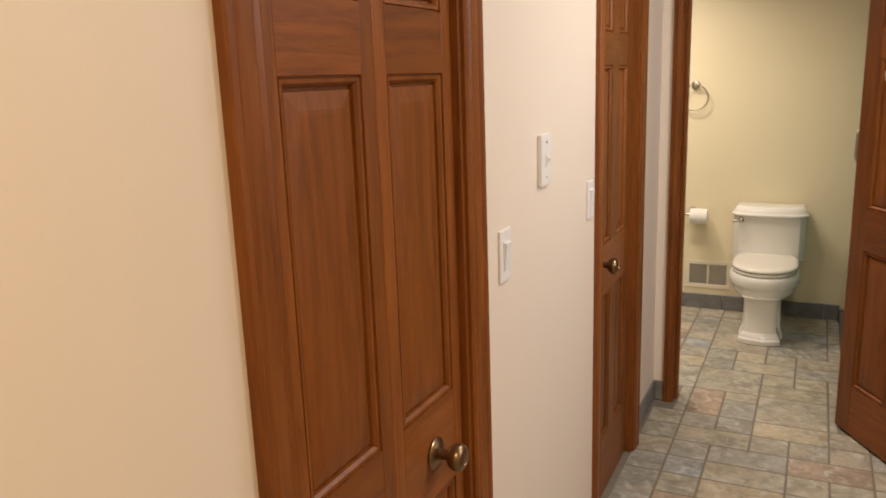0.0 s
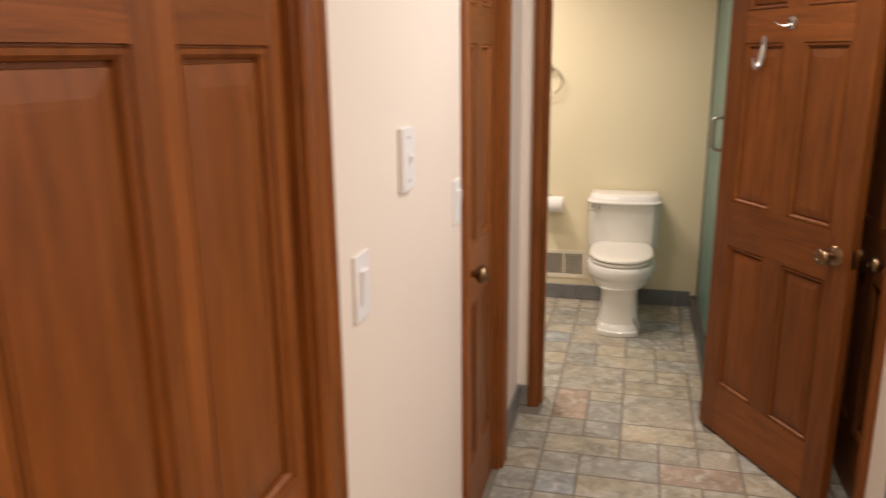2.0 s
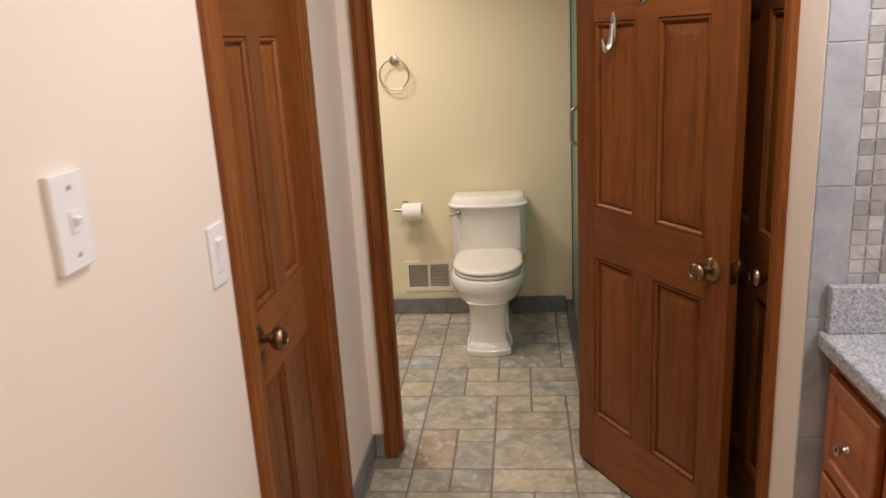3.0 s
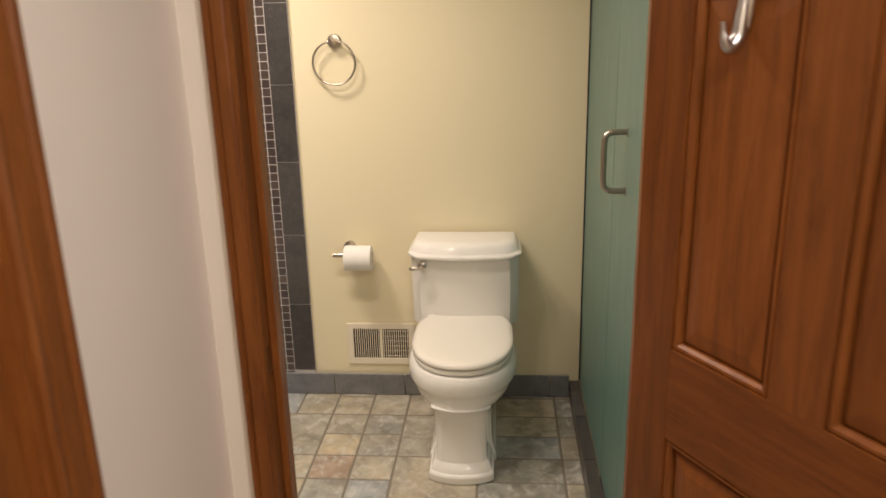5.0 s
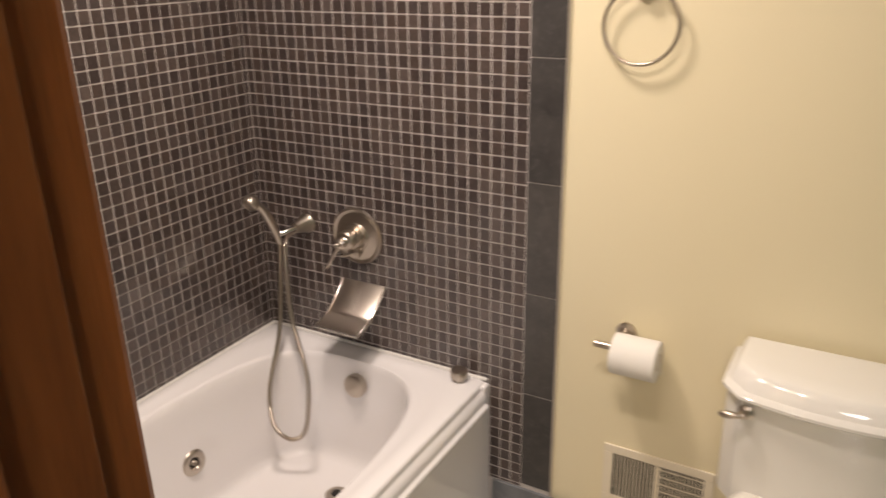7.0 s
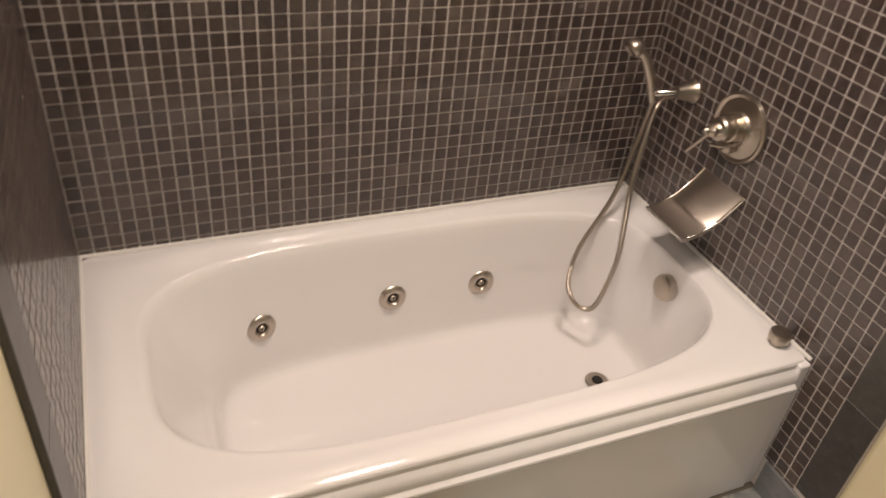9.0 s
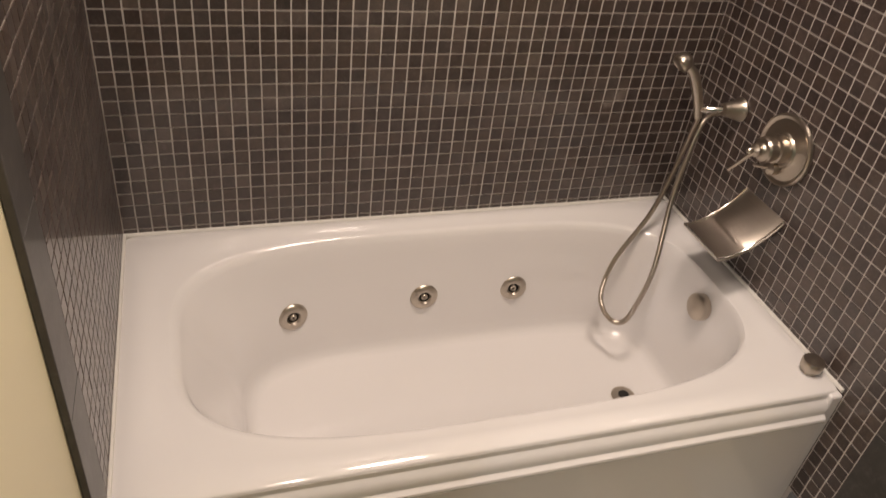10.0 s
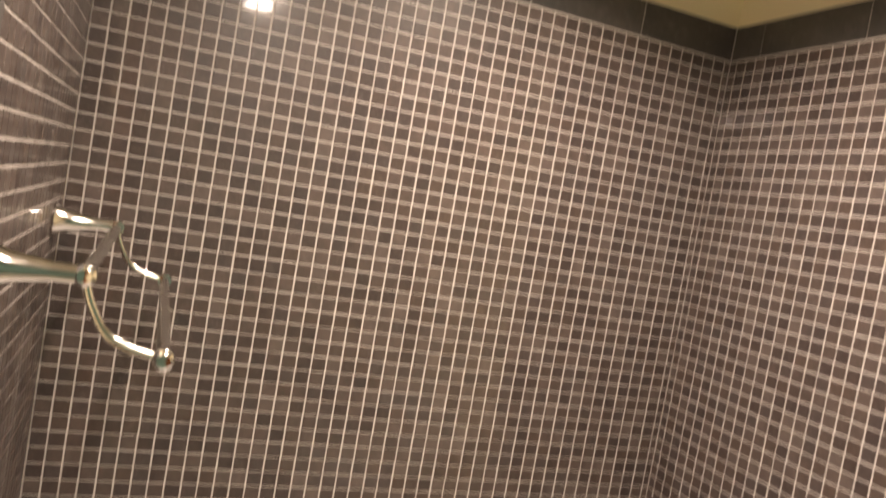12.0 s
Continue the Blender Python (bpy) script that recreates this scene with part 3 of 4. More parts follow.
# apron: a moulded profile run along the tub's open side
bm = fresh()
prof = [(TX1 - 0.01, RIM - 0.006), (TX1 + 0.0005, RIM - 0.008), (TX1 + 0.001, RIM - 0.020), (TX1 + 0.004, RIM - 0.024), (TX1 + 0.009, RIM - 0.030), (TX1 + 0.013, 0.392), (TX1 + 0.0145, 0.382), (TX1 + 0.014, 0.374), (TX1 + 0.018, 0.371), (TX1 + 0.0235, 0.367), (TX1 + 0.0245, 0.361), (TX1 + 0.022, 0.355), (TX1 + 0.017, 0.351), (TX1 + 0.016, 0.345), (TX1 + 0.016, 0.002), (TX1 - 0.012, 0.002)]
loft(bm, [[(x, TY0 + 0.006, z) for x, z in prof], [(x, TY1 - 0.030, z) for x, z in prof]], True, True)
part("apron", bm, "tub_acrylic", tub, "white moulded apron panel", True, 30)
box_part("apron_end", (TX1 - 0.03, TX1 + 0.012, TY1 - 0.031, TY1 + 0.001, 0.002, RIM - 0.006), "tub_acrylic", tub, 0.006, segments=4)
# raised caulked lip where the rim meets the tiles
bm = fresh()
tube(bm, [(LX + 0.001, NY + 0.002, RIM + 0.001), (LX + 0.001, TY - 0.002, RIM + 0.001)], 0.0055, 8)
tube(bm, [(LX, TY - 0.001, RIM + 0.001), (TX1 + 0.004, TY - 0.001, RIM + 0.001)], 0.0055, 8)
tube(bm, [(LX, NY + 0.001, RIM + 0.001), (TX1 + 0.004, NY + 0.001, RIM + 0.001)], 0.0055, 8)
part("caulk_line", bm, "caulk", tub, "white caulk bead", True)


def wall_x(y, z_half_a, z_half_b, cy, n):
    return -1.274 - z_half_a * (1 - min(1, abs((y - cy) / z_half_b)) ** n) ** (1 / n)


for y in (3.787, 4.150, 4.415):
    x = wall_x(y, 0.292, 0.603, 4.214, 3.6)
    nrm = Vector((1, (4.17 - y) * 0.5, 0.13)).normalized()
    o = Vector((x, y, 0.218)) - nrm * 0.003
    bm = fresh()
    lathe(bm, [(0.013, 0.001), (0.0165, 0.008), (0.019, 0.0115), (0.024, 0.0125), (0.032, 0.0105), (0.038, 0.006), (0.040, 0.002), (0.040, 0.0)], o, nrm, 28)
    jet = part("jet", bm, "brushed_nickel", tub, "brushed nickel whirlpool jet", True)
    # black disc in the ring, the hole's shade put into its colour
    bm = fresh()
    lathe(bm, [(0.001, 0.0045), (0.0150, 0.0050), (0.0150, 0.001), (0.001, 0.001)], o, nrm, 20)
    part("nozzle", bm, "dark_void", jet, "near-black disc painting the jet hole's shade")
    bm = fresh()
    lathe(bm, [(0.003, 0.004), (0.004, 0.009), (0.007, 0.010), (0.009, 0.008), (0.010, 0.004), (0.001, 0.003)], o, nrm, 14)
    part("nozzle_tip", bm, "brushed_nickel", jet, smooth=True)
bm = fresh()
o, nrm = Vector((-1.268, 4.818, 0.345)), Vector((0, -1, 0.10)).normalized()
lathe(bm, [(0.001, 0.026), (0.028, 0.026), (0.035, 0.022), (0.037, 0.016), (0.036, 0.0), (0.001, 0.0)], o, nrm, 32)
part("overflow_cap", bm, "brushed_nickel", tub, "round brushed nickel overflow cap", True, 30)
bm = fresh()
lathe(bm, [(0.010, 0.001), (0.013, 0.005), (0.030, 0.006), (0.034, 0.002), (0.034, 0.0)], (-1.250, 4.655, 0.056), (0, 0, 1), 28)
drain = part("drain", bm, "brushed_nickel", tub, "brushed nickel drain", True)
bm = fresh()
lathe(bm, [(0.001, 0.009), (0.013, 0.009), (0.016, 0.005), (0.016, 0.002)], (-1.250, 4.655, 0.056), (0, 0, 1), 20)
part("stopper", bm, "dark_void", drain, smooth=True)
bm = fresh()
lathe(bm, [(0.001, 0.0), (0.016, 0.0), (0.016, 0.012), (0.024, 0.014), (0.0255, 0.030), (0.023, 0.036), (0.001, 0.038)], (-0.938, 4.860, RIM - 0.001), (0, 0, 1), 28)
part("air_knob", bm, "brushed_nickel", tub, "round brushed nickel air control knob", True, 30)

# ---- tub fittings on the faucet wall ----
valve = thing("shower_valve", pose(-1.292, TY, 0.797), "brushed nickel tub valve with a lever on a round plate", "faucet")
bm = fresh()
lathe(bm, [(0.001, 0), (0.084, 0), (0.0865, 0.004), (0.0855, 0.009), (0.081, 0.0115), (0.076, 0.0095), (0.073, 0.0070), (0.050, 0.0095), (0.043, 0.012), (0.040, 0.017), (0.001, 0.018)], (0, 0, 0), (0, -1, 0), 48)
part("escutcheon", bm, "brushed_nickel", valve, "round brushed nickel wall plate", True, 30)
bm = fresh()
lathe(bm, [(0.001, 0.015), (0.033, 0.015), (0.034, 0.018), (0.033, 0.040), (0.028, 0.042), (0.028, 0.046), (0.030, 0.048), (0.030, 0.066), (0.027, 0.071), (0.017, 0.074), (0.014, 0.078), (0.016, 0.082), (0.016, 0.090), (0.011, 0.095), (0.007, 0.098), (0.008, 0.106), (0.005, 0.111), (0.001, 0.112)], (0, 0, 0.004), (0, -1, 0), 32)
part("valve_body", bm, "brushed_nickel", valve, smooth=True, angle=30)
bm = fresh()
tube(bm, smooth_path([(0, -0.086, 0.004), (-0.012, -0.094, -0.020), (-0.030, -0.102, -0.052), (-0.042, -0.106, -0.072)], 6), [0.0065 - 0.003 * i / 18 for i in range(19)], 10)
part("lever", bm, "brushed_nickel", valve, smooth=True)
bm = fresh()
lathe(bm, [(0.001, 0.012), (0.017, 0.012), (0.017, 0.030), (0.010, 0.034), (0.001, 0.034)], (0.002, 0, -0.046), (0, -1, 0), 20)
tube(bm, [(0.002, -0.030, -0.046), (-0.020, -0.044, -0.052), (-0.030, -0.048, -0.054)], 0.004, 8)
part("diverter", bm, "brushed_nickel", valve, smooth=True)

spout = thing("waterfall_spout", pose(-1.285, TY, 0.655), "wide curved brushed nickel waterfall tub spout", "faucet")
bm = fresh()
prof = []
for i in range(13):
    t = i / 12
    prof.append((-0.152 * t, -0.006 - 0.096 * (1 - (1 - t) ** 2.0)))
under = [(y + 0.004, z - 0.008) for y, z in reversed(prof)]
outline = prof + under
for_x = []
for x, shrink in ((-0.078, 0.003), (-0.075, 0.0), (0.075, 0.0), (0.078, 0.003)):
    for_x.append([(x, y, z - (shrink if k < len(prof) else -shrink)) for k, (y, z) in enumerate(outline)])
loft(bm, for_x, True, True)
part("spout_plate", bm, "brushed_sheet", spout, "curved brushed metal sheet", True, 40)
bm = fresh()
edge = [(-0.075, y, z + 0.001) for y, z in prof] + [(0.075, y, z + 0.001) for y, z in reversed(prof)]
tube(bm, edge, 0.0024, 8)
part("rolled_edge", bm, "chrome", spout, smooth=True)
box_part("wall_block", (-0.06, 0.06, -0.016, -0.001, -0.062, -0.030), "brushed_nickel", spout, 0.003)

hand = thing("hand_shower", pose(0, 0, 0), "brushed nickel hand shower with a ribbed metal hose", "shower")
bm = fresh()
lathe(bm, [(0.001, 0.0), (0.030, 0.0), (0.031, 0.004), (0.026, 0.012), (0.019, 0.040), (0.016, 0.052), (0.001, 0.055)], (-1.482, TY, 0.806), (-0.05, -1, 0.0), 24)
part("wall_holder", bm, "brushed_nickel", hand, "fluted brushed nickel wall holder", True, 30)
bm = fresh()
tube(bm, [(-1.484, 4.846, 0.806), (-1.496, 4.822, 0.802), (-1.512, 4.802, 0.795)], 0.009, 10)
part("cradle", bm, "chrome", hand, smooth=True)
bm = fresh()
path = smooth_path([(-1.514, 4.806, 0.770), (-1.516, 4.798, 0.80), (-1.522, 4.782, 0.845), (-1.528, 4.762, 0.885), (-1.533, 4.742, 0.905)], 6)
n_path = len(path)
tube(bm, path, [0.0095 + 0.0035 * math.sin(math.pi * i / n_path) for i in range(n_path)], 16)
part("handle", bm, "brushed_nickel", hand, smooth=True)
bm = fresh()
lathe(bm, [(0.001, -0.022), (0.010, -0.021), (0.018, -0.015), (0.0225, -0.005), (0.024, 0.005), (0.0225, 0.012), (0.019, 0.015), (0.017, 0.013), (0.001, 0.014)], (-1.535, 4.728, 0.912), (0.10, -0.75, -0.62), 24)
part("spray_head", bm, "brushed_nickel", hand, "round brushed nickel spray head", True)
hose = smooth_path([(-1.514, 4.808, 0.775), (-1.513, 4.793, 0.66), (-1.498, 4.748, 0.50), (-1.480, 4.665, 0.36), (-1.452, 4.630, 0.275), (-1.432, 4.636, 0.225), (-1.402, 4.655, 0.202), (-1.368, 4.668, 0.225), (-1.354, 4.680, 0.29), (-1.375, 4.715, 0.40), (-1.462, 4.770, 0.54), (-1.487, 4.792, 0.67), (-1.505, 4.822, 0.770), (-1.492, 4.852, 0.795)], 26)
bm = fresh()
tube(bm, hose, 0.0068, 9, 0.10)
part("hose", bm, "brushed_nickel", hand, "ribbed metal shower hose", True)

# ---- double towel bar on the tub's south wall ----
rack = thing("double_towel_bar", pose(0, 0, 0), "polished chrome double towel bar on curved arms", "towel bar")
RX0, RX1 = -0.935, -1.545
for x in (RX0, RX1):
    bm = fresh()
    lathe(bm, [(0.001, 0), (0.030, 0), (0.031, 0.004), (0.026, 0.012), (0.018, 0.035), (0.012, 0.075), (0.011, 0.105), (0.001, 0.108)], (x, NY, 1.49), (0, 1, 0), 28)
    part("post", bm, "chrome", rack, "flared chrome wall post", True)
    bm = fresh()
    tube(bm, smooth_path([(x, 3.508, 1.488), (x, 3.520, 1.455), (x, 3.545, 1.420), (x, 3.600, 1.402)], 8), 0.006, 10)
    part("arm", bm, "chrome", rack, "curved chrome arm", True)
    for y, z in ((3.508, 1.49), (3.604, 1.402)):
        bm = fresh()
        s = 1 if x == RX0 else -1
        lathe(bm, [(0.001, -0.010), (0.012, -0.010), (0.0135, 0.0), (0.0125, 0.008), (0.008, 0.012), (0.001, 0.011)], (x, y, z), (s, 0, 0), 20)
        part("bar_end", bm, "chrome", rack, smooth=True)
for y, z in ((3.508, 1.49), (3.604, 1.402)):
    bm = fresh()
    tube(bm, [(RX0, y, z), ((RX0 + RX1) / 2, y, z), (RX1, y, z)], 0.0085, 16)
    part("bar", bm, "chrome", rack, "polished chrome bar", True)

# ---- toilet ----
toilet = thing("toilet", pose(-0.002, 0, 0), "white two-piece toilet with the lid closed", "toilet")


def egg(hw, front, back, z, n=2.3, back_w=None, count=56):
    """An oval from front (small y) to back; the back half may be squared off to back_w."""
    cy = front + (back - front) * 0.5
    b = (back - front) / 2
    out = []
    for i in range(count):
        t = 2 * math.pi * i / count
        c, s = math.cos(t), math.sin(t)
        m = n if s < 0 else (n if back_w is None else 5.0)
        w = hw if (s < 0 or back_w is None) else hw + (back_w - hw) * (s ** 1.5)
        out.append((w * math.copysign(abs(c) ** (2 / m), c), cy + b * math.copysign(abs(s) ** (2 / m), s), z))
    return out


def plinth(hw, front, back, bow, z, count=14):
    """A block's outline with a bowed front and a small chamfer at each front corner."""
    c = 0.012
    pts = []
    for i in range(count + 1):
        u = -1 + 2 * i / count
        pts.append(((hw - c) * u, front - bow * (1 - u * u), z))
    return pts + [(hw, front + c, z), (hw, back, z), (-hw, back, z), (-hw, front + c, z)]


bm = fresh()
loft(bm, [plinth(0.114, 4.262, 4.42, 0.026, 0.001), plinth(0.116, 4.260, 4.42, 0.027, 0.004), plinth(0.116, 4.260, 4.42, 0.027, 0.026), plinth(0.113, 4.263, 4.42, 0.026, 0.032), plinth(0.108, 4.270, 4.42, 0.024, 0.034), plinth(0.107, 4.272, 4.42, 0.023, 0.042), plinth(0.101, 4.280, 4.42, 0.020, 0.056), plinth(0.094, 4.286, 4.42, 0.016, 0.066), plinth(0.090, 4.288, 4.42, 0.014, 0.070)], True, True)
part("foot", bm, "porcelain", toilet, "stepped porcelain foot with a bowed front", True, 28)
bm = fresh()
loft(bm, [plinth(0.093, 4.284, 4.78, 0.016, 0.060), plinth(0.089, 4.288, 4.78, 0.014, 0.085), plinth(0.086, 4.292, 4.78, 0.012, 0.150), plinth(0.087, 4.290, 4.78, 0.013, 0.230), plinth(0.092, 4.284, 4.78, 0.017, 0.262), plinth(0.104, 4.276, 4.78, 0.024, 0.278)], True, True)
part("pedestal", bm, "porcelain", toilet, "flat-faced porcelain pedestal", True, 28)
bm = fresh()
loft(bm, [plinth(0.122, 4.392, 4.80, 0.0, 0.001), plinth(0.122, 4.392, 4.80, 0.0, 0.026), plinth(0.118, 4.398, 4.80, 0.0, 0.034), plinth(0.114, 4.404, 4.80, 0.0, 0.044), plinth(0.108, 4.412, 4.80, 0.0, 0.062), plinth(0.105, 4.416, 4.80, 0.0, 0.085), plinth(0.103, 4.420, 4.80, 0.0, 0.200), plinth(0.106, 4.424, 4.80, 0.0, 0.262), plinth(0.10, 4.44, 4.79, 0.0, 0.30)], True, True)
part("trapway_skirt", bm, "porcelain", toilet, "moulded porcelain trapway skirt", True, 28)
bm = fresh()
loft(bm, [egg(0.096, 4.285, 4.79, 0.250, 3.4), egg(0.118, 4.279, 4.79, 0.256, 2.6), egg(0.148, 4.271, 4.79, 0.265, 2.35), egg(0.170, 4.265, 4.79, 0.279, 2.25), egg(0.181, 4.261, 4.79, 0.298, 2.2), egg(0.184, 4.260, 4.79, 0.314, 2.2), egg(0.187, 4.259, 4.79, 0.320, 2.2), egg(0.196, 4.255, 4.79, 0.328, 2.2), egg(0.200, 4.252, 4.79, 0.340, 2.2), egg(0.201, 4.251, 4.79, 0.362, 2.2), egg(0.198, 4.254, 4.79, 0.382, 2.2), egg(0.190, 4.262, 4.79, 0.394, 2.2), egg(0.16, 4.30, 4.78, 0.396, 2.2)], True, True)
part("bowl", bm, "porcelain", toilet, "glossy two-tiered porcelain bowl", True, 50)
box_part("tank_shelf", (-0.105, 0.105, 4.66, 4.86, 0.30, 0.400), "porcelain", toilet, 0.02, segments=4)
bm = fresh()
loft(bm, [egg(0.176, 4.283, 4.745, 0.398, 2.2, 0.145), egg(0.183, 4.276, 4.75, 0.402, 2.2, 0.148), egg(0.185, 4.274, 4.75, 0.41, 2.2, 0.148), egg(0.181, 4.278, 4.75, 0.418, 2.2, 0.146)], True, True)
part("seat", bm, "seat_plastic", toilet, "cream white toilet seat", True, 50)
bm = fresh()
loft(bm, [egg(0.179, 4.281, 4.765, 0.421, 2.2, 0.150), egg(0.186, 4.273, 4.77, 0.425, 2.2, 0.152), egg(0.187, 4.272, 4.77, 0.434, 2.2, 0.152), egg(0.182, 4.278, 4.768, 0.441, 2.2, 0.149), egg(0.165, 4.298, 4.755, 0.4445, 2.2, 0.138), egg(0.10, 4.37, 4.70, 0.446, 2.2, 0.08)], True, True)
part("lid", bm, "seat_plastic", toilet, "closed cream white seat lid", True, 50)
for s in (-1, 1):
    box_part("seat_hinge", (s * 0.125 - 0.022, s * 0.125 + 0.022, 4.742, 4.775, 0.396, 0.442), "seat_plastic", toilet, 0.006, segments=3)


def tank_outline(hw, front, back, chamfer, bow, z):
    pts = []
    fx = hw - chamfer
    for i in range(13):
        u = -1 + 2 * i / 12
        pts.append((fx * u, front - bow * (1 - u * u), z))
    pts += [(hw - 0.006, front + chamfer * 0.95, z), (hw, front + chamfer * 1.1 + 0.006, z), (hw, back, z), (-hw, back, z), (-hw, front + chamfer * 1.1 + 0.006, z), (-hw + 0.006, front + chamfer * 0.95, z)]
    return pts


bm = fresh()
loft(bm, [tank_outline(0.203, 4.738, 4.895, 0.034, 0.012, 0.396), tank_outline(0.208, 4.731, 4.897, 0.034, 0.014, 0.403), tank_outline(0.210, 4.722, 4.898, 0.034, 0.016, 0.54), tank_outline(0.211, 4.714, 4.898, 0.037, 0.018, 0.682)], True, True)
part("tank", bm, "porcelain", toilet, "porcelain cistern with chamfered corners", True, 22)
bm = fresh()
loft(bm, [tank_outline(0.202, 4.712, 4.899, 0.042, 0.018, 0.678), tank_outline(0.214, 4.698, 4.902, 0.040, 0.022, 0.683), tank_outline(0.220, 4.690, 4.903, 0.040, 0.023, 0.690), tank_outline(0.220, 4.690, 4.903, 0.040, 0.023, 0.697), tank_outline(0.215, 4.696, 4.902, 0.040, 0.023, 0.703), tank_outline(0.210, 4.702, 4.901, 0.040, 0.022, 0.705), tank_outline(0.208, 4.705, 4.900, 0.040, 0.022, 0.711), tank_outline(0.203, 4.711, 4.898, 0.040, 0.021, 0.724), tank_outline(0.196, 4.720, 4.894, 0.040, 0.019, 0.736), tank_outline(0.190, 4.728, 4.890, 0.040, 0.018, 0.7395), tank_outline(0.16, 4.76, 4.87, 0.035, 0.012, 0.741)], True, True)
part("tank_lid", bm, "porcelain", toilet, "moulded porcelain tank lid", True, 35)
bm = fresh()
lathe(bm, [(0.001, 0), (0.016, 0), (0.017, 0.005), (0.010, 0.010), (0.008, 0.022), (0.001, 0.023)], (-0.162, 4.706, 0.655), (-0.1, -1, 0), 20)
tube(bm, smooth_path([(-0.162, 4.686, 0.655), (-0.186, 4.682, 0.653), (-0.212, 4.684, 0.649)], 5), [0.006, 0.006, 0.0065, 0.007, 0.0075, 0.008, 0.0085, 0.0085, 0.008, 0.007, 0.004], 10)
part("flush_lever", bm, "brushed_nickel", toilet, "brushed nickel flush lever", True)
bm = fresh()
tube(bm, smooth_path([(-0.16, 4.85, 0.382), (-0.165, 4.86, 0.28), (-0.145, 4.885, 0.16), (-0.13, 4.905, 0.14)], 8), 0.005, 8)
lathe(bm, [(0.001, 0), (0.02, 0), (0.02, 0.006), (0.009, 0.010), (0.009, 0.04), (0.001, 0.04)], (-0.13, BACK, 0.14), (0, -1, 0), 16)
part("supply_line", bm, "brushed_nickel", toilet, "braided water supply line", True)

# ---- fittings on the north wall ----
ring = thing("towel_ring", pose(-0.498, BACK, 1.493), "brushed nickel towel ring on a round post", "towel ring")
bm = fresh()
lathe(bm, [(0.001, 0), (0.027, 0), (0.028, 0.006), (0.024, 0.010), (0.012, 0.013), (0.011, 0.022), (0.015, 0.025), (0.015, 0.036), (0.001, 0.038)], (0, 0, 0), (0, -1, 0), 28)
part("post", bm, "brushed_nickel", ring, smooth=True, angle=30)
bm = fresh()
loop = [(0.082 * math.sin(2 * math.pi * i / 56), -0.030, -0.080 + 0.082 * math.cos(2 * math.pi * i / 56)) for i in range(57)]
tube(bm, loop, 0.0042, 10)
part("ring", bm, "brushed_nickel", ring, smooth=True)

tp = thing("paper_holder", pose(-0.54, BACK, 0.658), "brushed nickel toilet paper holder with an open bar", "paper holder")
bm = fresh()
lathe(bm, [(0.001, 0), (0.026, 0), (0.026, 0.007), (0.012, 0.010), (0.011, 0.060), (0.001, 0.062)], (0.055, 0, 0.012), (0, -1, 0), 24)
part("wall_post", bm, "brushed_nickel", tp, smooth=True, angle=30)
bm = fresh()
tube(bm, [(-0.005, -0.066, -0.004), (0.06, -0.066, -0.004), (0.150, -0.066, -0.004)], 0.009, 14)
part("bar", bm, "brushed_nickel", tp, smooth=True)
roll = thing("toilet_roll", pose(-0.440, BACK - 0.068, 0.642), "nearly full white toilet paper roll on its holder", "toilet paper")
bm = fresh()
lathe(bm, [(0.0205, -0.055), (0.049, -0.055), (0.0508, -0.0535), (0.0508, 0.0535), (0.049, 0.055), (0.0205, 0.055)], (0, 0, 0), (1, 0, 0), 40)
part("paper", bm, "paper", roll, smooth=True, angle=40)
bm = fresh()
lathe(bm, [(0.019, -0.0555), (0.0208, -0.0555), (0.0208, 0.0555), (0.019, 0.0555), (0.010, 0.05), (0.010, -0.05)], (0, 0, 0), (1, 0, 0), 24)
part("core", bm, "cardboard", roll, "grey cardboard core")
box_part("loose_sheet", (-0.053, 0.053, 0.0495, 0.0508, -0.060, 0.0), "paper", roll)

vent = thing("wall_register", pose(-0.520, BACK, 0.140), "cream painted steel wall register with vertical louvres", "vent")
VW, VH = 0.290, 0.188
for dims in ((0, VW, -0.006, 0, 0, 0.028), (0, VW, -0.006, 0, VH - 0.024, VH), (0, 0.026, -0.0058, 0, 0.028, VH - 0.024), (VW - 0.026, VW, -0.0058, 0, 0.028, VH - 0.024), (0.139, 0.151, -0.0058, 0, 0.028, VH - 0.024)):
    box_part("frame", dims, "register_enamel", vent, 0.0015)
# near-black sheet painting the shade of the duct behind the louvres
box_part("backing", (0.020, VW - 0.02, -0.0015, -0.0005, 0.02, VH - 0.02), "dark_void", vent)
for k in range(24):
    x = 0.030 + (0.139 - 0.030) * (k % 12 + 0.5) / 12 if k < 12 else 0.151 + (VW - 0.026 - 0.151) * (k % 12 + 0.5) / 12
    box_part("louvre", (x - 0.0014, x + 0.0014, -0.0055, -0.0015, 0.026, VH - 0.022), "register_enamel", vent)
for k in range(6):
    z = 0.028 + (VH - 0.052) * (k + 0.5) / 6
    box_part("cross_bar", (0.151, VW - 0.026, -0.0030, -0.0016, z - 0.001, z + 0.001), "register_enamel", vent)
box_part("damper_tab", (0.0285, 0.0335, -0.0115, -0.003, 0.034, 0.056), "black_rubber", vent, 0.001, "small dark damper tab")

